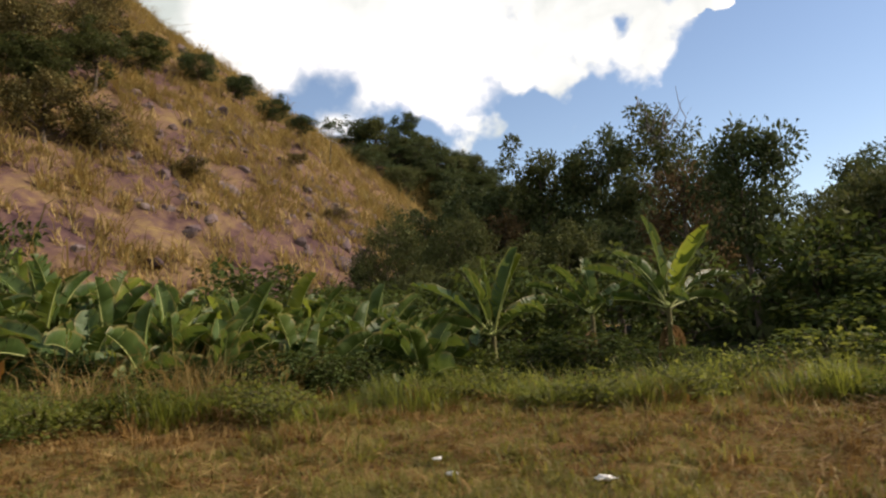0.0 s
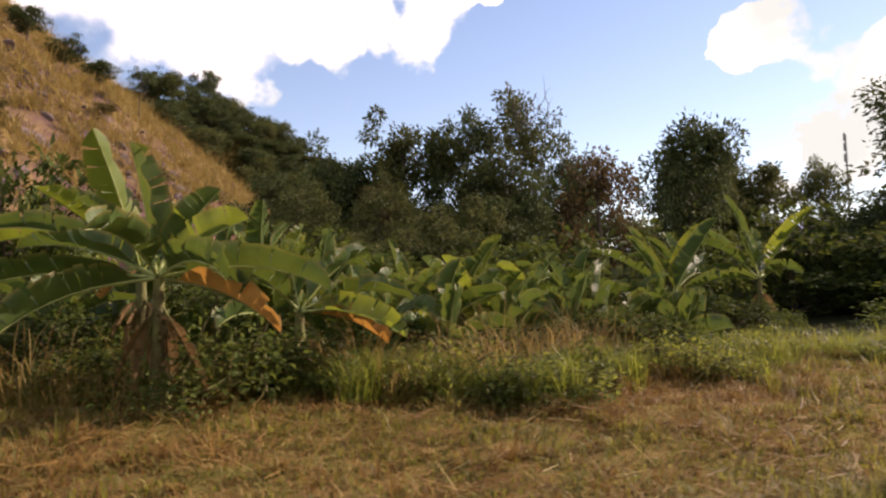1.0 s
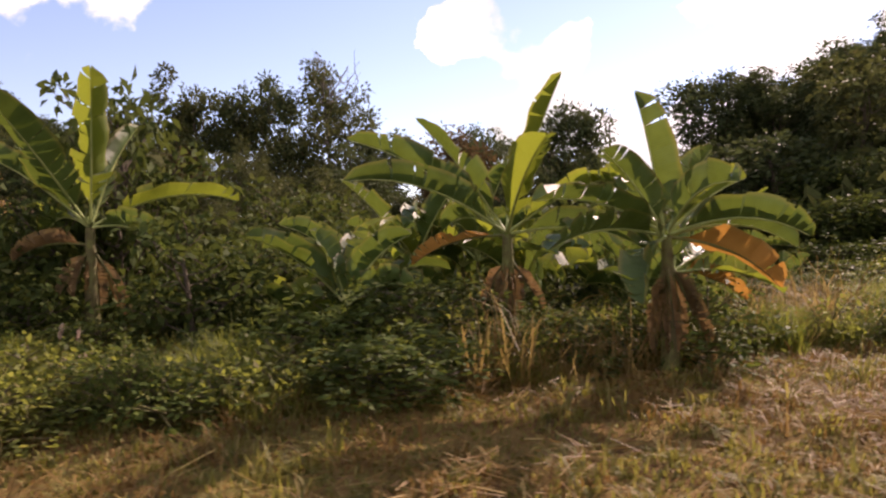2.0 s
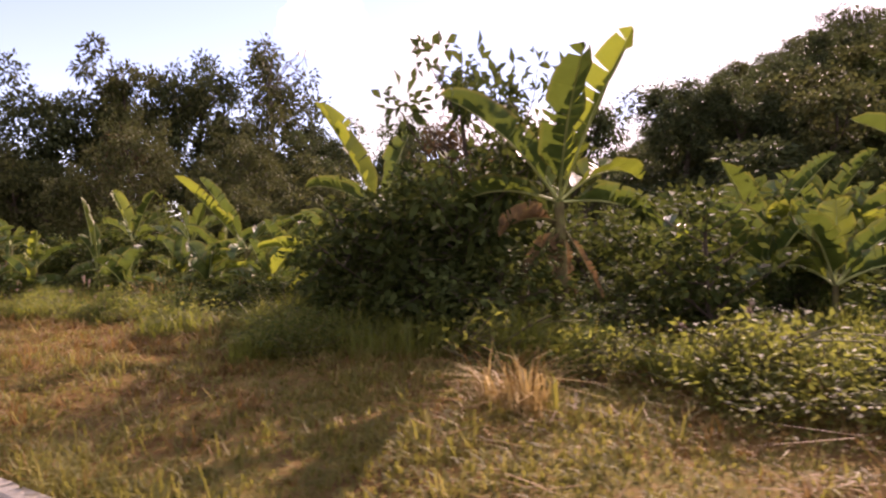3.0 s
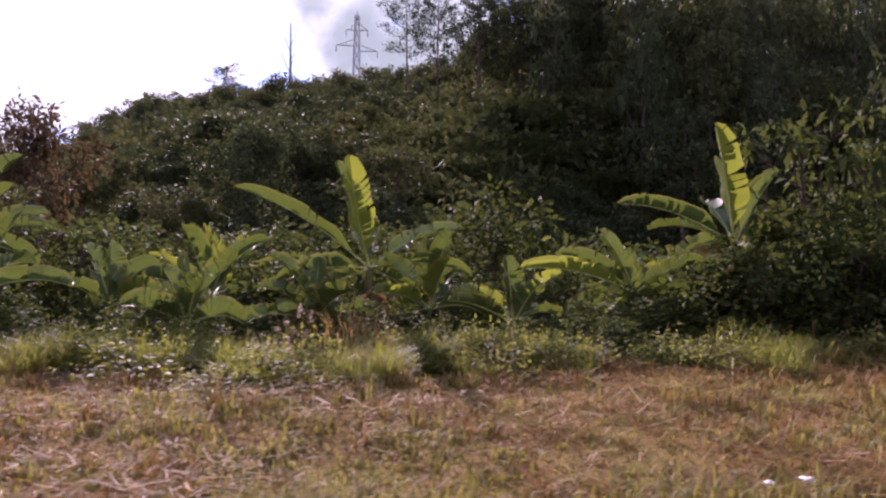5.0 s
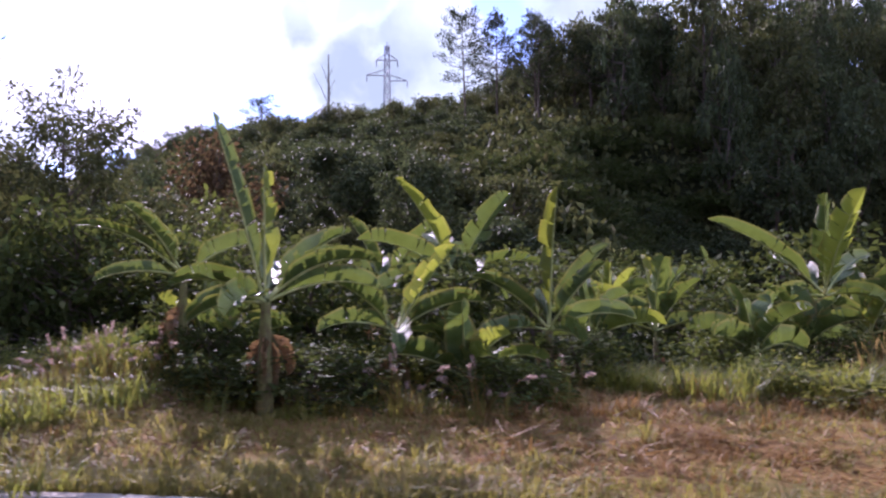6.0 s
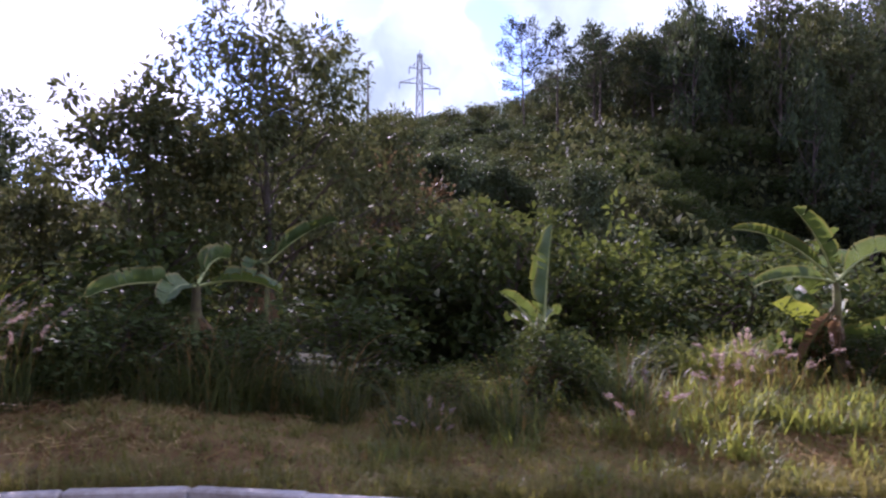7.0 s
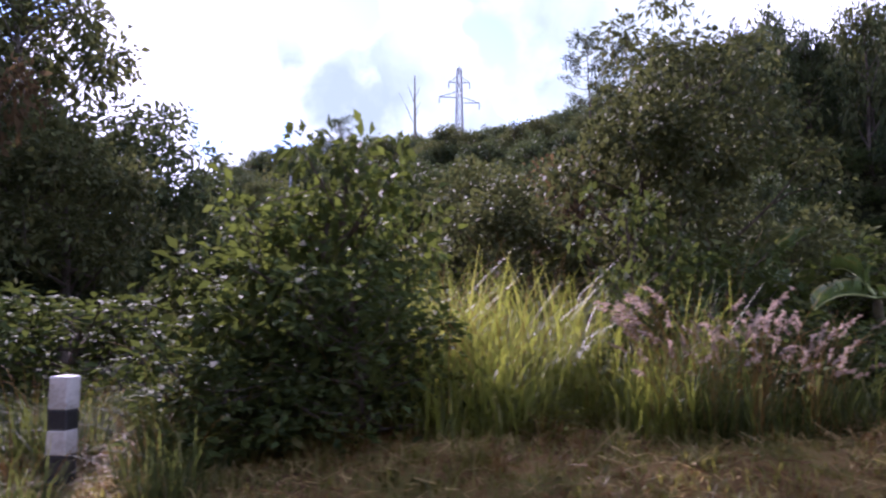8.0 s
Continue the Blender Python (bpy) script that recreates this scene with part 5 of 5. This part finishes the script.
many(grass_clump("short_plume_grass", 7, 60, 0.55, 0.28, "short grass with thin pinkish plumes", plumes=8, mat=M_GRASS, stalk=1.3, lean=0.9, bents=4),
     [(-10.9, 43.3), (-10.0, 38.2), (-10.8, 39.2), (-11.2, 40.0), (-10.4, 37.4), (-13.2, 28.2), (-12.9, 34.6), (-14.0, 13.9), (-9.6, 36.2), (-10.9, 38.7), (-10.5, 39.4), (-11.1, 37.9), (-10.3, 38.9), (-11.6, 41.2), (-12.6, 33.4), (-12.4, 35.4)], cr, "short plume grasses", 0.8, 1.15)
many(grass_clump("mound_grass", 12, 130, 0.36, 0.34, "low yellow-green grass tuft on the mound", lean=0.85, bents=4),
     [(-11.4 + cr.normal(0, 0.9), 39.0 + cr.normal(0, 2.0)) for _ in range(44)], cr, "mound grass tufts", 0.7, 1.25)
many(grass_clump("straw_tuft", 3, 150, 0.62, 0.2, "pale dry tuft of straw on the verge", mat=M_PALE, lean=1.15, width=0.008, bents=16, stalk=1.15), [(-16.05, 15.05), (-15.85, 15.25), (-16.1, 15.3), (-8.3, 10.0), (-12.9, 24.6)], cr, "straw tufts")
many(grass_clump("dry_clump", 4, 150, 1.05, 0.42, "tall clump of tan dry grass at the edge of the verge", mat=M_TAN, lean=0.95, bents=9),
     [(-4.7, 10.6), (-4.2, 9.9), (-3.6, 10.3), (-3.0, 10.6), (-5.0, 9.7), (-5.6, 10.2), (-3.4, 11.0), (-6.2, 9.8), (-6.7, 10.3), (-2.4, 11.2), (-4.3, 11.1), (-5.3, 11.2), (-4.9, 11.8), (-3.9, 11.4), (-9.9, 10.5), (-9.2, 10.3), (-8.5, 10.5), (-10.5, 10.9), (-7.2, 50.6), (-6.6, 49.0), (-11.7, 27.1), (-11.9, 27.3)], cr, "dry grass clumps")

# ---------------------------------------------------------------- the dry hillside
hr = np.random.default_rng(55)
n = 13000
hx, hy = hr.uniform(-105, 4, n), hr.uniform(54, 165, n)
tuft = wavy(hx, hy, 0.35, 4.0) + 0.7 * wavy(hx, hy, 0.9, 1.0) + hr.normal(0, 0.25, n)
ok = (hill_left(hx, hy) > 1.0) & (offset_of(hx, hy)[0] < -9.5) & (tuft > -0.08)
hx, hy = np.repeat(hx[ok], 16), np.repeat(hy[ok], 16)
hx, hy = hx + hr.normal(0, 0.38, len(hx)), hy + hr.normal(0, 0.38, len(hx))
tagged(new("hill_grass", quads("hill_grass", *blades(hr, ground_at(np.stack([hx, hy], 1)), 1.35 * hr.gamma(4, 0.25, len(hx)), 1.2, 0.06), M_HILLGRASS)), "clumps of tall dry tan grass over the hillside", "grass", kind="stuff")


def rock_mesh(seed):
    """An angular boulder: the hull of some loose points, its edges a little broken."""
    rng = np.random.default_rng(seed)
    bm = bmesh.new()
    for p in unit(rng.normal(0, 1, (26, 3))) * rng.uniform(0.75, 1.1, (26, 1)) * np.array([1.3, 0.9, 0.8]):
        bm.verts.new(p)
    hull = bmesh.ops.convex_hull(bm, input=bm.verts[:])
    bmesh.ops.delete(bm, geom=[v for v in hull["geom_interior"] if isinstance(v, bmesh.types.BMVert)], context="VERTS")
    bmesh.ops.bevel(bm, geom=bm.edges[:], offset=0.06, segments=1, affect="EDGES")
    return bm_mesh("rock", bm, M_ROCK)


ROCKS = [rock_mesh(k) for k in range(6)]
n = 0
outcrops = [(hr.uniform(-46, -6), hr.uniform(68, 112)) for _ in range(26)]
while n < 280:
    cx, cy = outcrops[n % 26]
    x, y = (hr.uniform(-85, 0), hr.uniform(60, 135)) if n % 5 == 0 else (cx + hr.normal(0, 2.4), cy + hr.normal(0, 1.8))
    if float(hill_left(np.array([x]), np.array([y]))[0]) < 2 or offset_of(np.array([x]), np.array([y]))[0][0] > -10:
        outcrops[n % 26] = (hr.uniform(-46, -6), hr.uniform(68, 112))
        continue
    k = hr.uniform(0.35, 1.15) * (1.5 if n % 9 == 0 else 1.0)
    ob = new("rock", ROCKS[n % 6])
    ob.matrix_basis = Matrix.Translation((x, y, stand(x, y, 0.0) - 0.4 * k)) @ Euler(tuple(hr.uniform(-0.6, 0.6, 2)) + (hr.uniform(0, 6),)).to_matrix().to_4x4() @ Matrix.Scale(k, 4)
    tagged(ob, "brownish grey rock bedded in the dry hillside", "rock", "rocks of the hillside")
    n += 1
for x, y, tall, r, kind in [(-34, 55, 6, 3.2, "scrub"), (-37, 58, 7, 3.4, "broad_b"), (-31, 58, 5, 2.6, "scrub"), (-40, 62, 8, 3.4, "scrub"), (-36, 66, 7, 3.2, "broad_b"), (-41, 72, 7, 3.0, "scrub"), (-37, 78, 6, 2.8, "broad_b"), (-34, 86, 5.5, 2.4, "broad_a"),
                            (-30, 90, 5, 2.2, "round"), (-26.5, 92, 4.5, 2.2, "broad_a"), (-23, 93, 4, 2, "round"), (-45, 84, 8, 3.5, "scrub"), (-44, 66, 8, 3.5, "scrub"), (-25, 62, 2.2, 1.6, "scrub"), (-14, 72, 1.8, 1.4, "scrub"), (-20, 78, 1.6, 1.4, "scrub")]:
    plant(kind, 1.36 * (x + 0.055 * y), 1.36 * y, tall=1.36 * tall, r=1.36 * r, group="trees on the dry hillside")


# ---------------------------------------------------------------- things farther off
def bare_tree(x, y, top, tall, seed, label):
    rng = np.random.default_rng(seed)
    root = new("dead_tree")
    t = np.linspace(0, 1, 8)
    line = np.stack([0.02 * tall * np.sin(t * 3), 0.015 * tall * t, t * tall], 1)
    child("trunk", quads("trunk", *tube(line, 0.34 * (1.1 - t) + 0.06, 7), M_GREYWOOD, True), root)
    for f, side, L in ((0.55, -1, 0.3), (0.66, 1, 0.12), (0.74, -1, 0.16), (0.8, 1, 0.1), (0.62, 1, 0.08)):
        q = np.array([np.interp(f, t, line[:, k]) for k in range(3)])
        e = q + np.array([0.2 * side * L * tall * rng.uniform(-1, 1), -side * L * tall * 0.45, L * tall])
        child("branch", quads("branch", *tube(np.linspace(q, e, 5) + rng.normal(0, 0.04, (5, 3)), np.linspace(0.09, 0.02, 5), 5), M_GREYWOOD, True), root)
    root.location = (x, y, top - tall)
    return tagged(root, label, "tree")


bare_tree(102.2, 19.8, 46.0, 20, 3, "bare dead tree trunk on the skyline")


def beam(a, b, r):
    return tube(np.array([a, b], float), [r, r], 4)


def pylon(x, y, top, tall):
    root = new("pylon")
    half = lambda z: 0.55 * (1 - z / tall) + 0.42
    levels = np.linspace(0, tall * 0.96, 12)
    corners = ((1, 1), (1, -1), (-1, -1), (-1, 1))
    for cx, cy in corners:
        pts = [(cx * half(z), cy * half(z), z) for z in levels]
        child("leg", quads("leg", *tube(np.array(pts), np.full(len(pts), 0.13), 4), M_STEEL), root)
    for a, b in zip(levels[:-1], levels[1:]):
        for i in range(4):
            c, d = corners[i], corners[(i + 1) % 4]
            V = joined([beam((c[0] * half(a), c[1] * half(a), a), (d[0] * half(b), d[1] * half(b), b), 0.07), beam((d[0] * half(a), d[1] * half(a), a), (c[0] * half(b), c[1] * half(b), b), 0.07),
                        beam((c[0] * half(b), c[1] * half(b), b), (d[0] * half(b), d[1] * half(b), b), 0.06)])
            child("brace", quads("brace", *V, M_STEEL), root)
    for f, L, sgn in ((0.69, 4.2, -1), (0.73, 4.2, 1), (0.85, 2.2, 1), (0.85, 2.2, -1)):
        z = tall * f
        V = joined([beam((0, sgn * half(z), z), (0, sgn * L, z + 0.1), 0.12), beam((0, sgn * half(z), z + 1.3), (0, sgn * L, z + 0.1), 0.09), beam((0, sgn * L * 0.5, z), (0, sgn * L * 0.5, z + 0.7), 0.06)])
        arm = child("crossarm", quads("crossarm", *V, M_STEEL), root)
        child("insulator", quads("insulator", *tube(np.array([(0, sgn * L, z + 0.1), (0, sgn * L, z - 0.7), (0, sgn * L, z - 1.3)]), [0.09, 0.14, 0.09], 6), M_STEEL), arm)
    child("spike", quads("spike", *tube(np.array([(0, 0, tall * 0.94), (0, 0, tall)]), [0.2, 0.05], 4), M_STEEL), root)
    root.location = (x, y, top - tall)
    root.rotation_euler = (0, 0, radians(-12))
    return tagged(root, "grey lattice steel power pylon on the hill", "pylon")


pylon(119.6, 5.5, 56.2, 27)


def mast(x, y, top):
    root = new("mast")
    z = stand(x, y)
    H = top - z
    child("pole", quads("pole", *tube(np.array([(0, 0, 0), (0, 0, H * 0.7), (0, 0, H)]), [0.12, 0.09, 0.05], 8), M_STEEL, True), root)
    for f in (0.8, 0.88, 0.95):
        child("antenna", quads("antenna", *tube(np.array([(-0.18, 0, H * f), (-0.18, 0, H * f + 0.7)]), [0.09, 0.09], 6), M_STEEL, True), root)
    root.location = (x, y, z)
    return tagged(root, "thin steel mast rising over the trees", "mast")


mast(44.3, 47.5, 14.0)


def mountain():
    rng = np.random.default_rng(8)
    n = 90
    t = np.linspace(0, 1, n)
    az = np.radians(-10 + 150 * t)
    ridge = 120 + 60 * np.sin(t * 9 + 1) + 35 * np.sin(t * 23) + 14 * np.sin(t * 61) + 60 * np.exp(-((t - 0.40) / 0.06) ** 2)
    V, F = [], []
    for a, hgt in zip(az, ridge):
        for d, f in ((1500, -0.05), (1650, 0.55), (1800, 1.0), (2200, -0.1)):
            V.append((math.sin(a) * d, math.cos(a) * d, hgt * f + rng.normal(0, 3)))
    for i in range(n - 1):
        for j in range(3):
            F.append((i * 4 + j, i * 4 + j + 1, i * 4 + j + 5, i * 4 + j + 4))
    tagged(new("backdrop", quads("mountain", V, F, M_HAZE, True)), "distant mountain ridge with blue haze in its colour", "mountain", kind="structure")


mountain()


# ---------------------------------------------------------------- roadside things
def guide_post(x, y, tall, w):
    root = new("guide_post")
    bands = [(0.0, 0.30, M_BLACK), (0.30, 0.52, M_WHITE), (0.52, 0.70, M_BLACK), (0.70, 1.0, M_WHITE)]
    for a, b, mat in bands:
        bm = bevelled_box(w, w, (b - a) * tall, 0.012, a * tall)
        child("band", bm_mesh("band", bm, mat), root, "black painted band" if mat is M_BLACK else "white painted band")
    root.location = (x, y, stand(x, y, 0.02))
    root.rotation_euler = (0, 0, radians(65))
    return tagged(root, "black and white banded concrete guide post by the kerb", "guide post")


guide_post(-7.45, 54.82, 1.0, 0.19)


def scrap(x, y, s, seed):
    rng = np.random.default_rng(seed)
    bm = bmesh.new()
    bmesh.ops.create_icosphere(bm, subdivisions=2, radius=s)
    for v in bm.verts:
        v.co = Vector((v.co.x, v.co.y * 0.7, v.co.z * 0.35)) * (1 + 0.6 * noise.noise(v.co / s * 1.7 + Vector((seed, 0, 0))))
    ob = new("litter", bm_mesh("litter", bm, M_PLASTIC))
    ob.location = (x, y, stand(x, y, 0.0) + 0.06)
    tagged(ob, "crumpled white scrap of litter on the grass", "litter", "litter on the verge")


for i, (x, y, sz) in enumerate([(0.09, 7.03, 0.05), (0.22, 6.35, 0.055), (1.5, 5.95, 0.08), (-18.7, 25.55, 0.05), (-18.72, 25.25, 0.06)]):
    scrap(x, y, sz, i)


# kerb stones, one by one
kerb = tagged(new("kerb"), "pale weathered concrete kerb along the verge", "kerb", kind="structure")
stone = bm_mesh("kerb_stone", bevelled_box(0.985, 0.16, 0.28, 0.018, -0.15), M_CONCRETE)
for k in range(int(S0 * 1), int(S1) + 6):
    q = along(np.array([k + 0.0, k + 0.5, k + 1.0]), np.zeros(3))
    ob = new("kerb_stone", stone)
    ob.parent = kerb
    d = q[2] - q[0]
    ob.matrix_basis = Matrix.Translation((q[1, 0], q[1, 1], 0.0)) @ Matrix.Rotation(math.atan2(d[1], d[0]), 4, "Z")
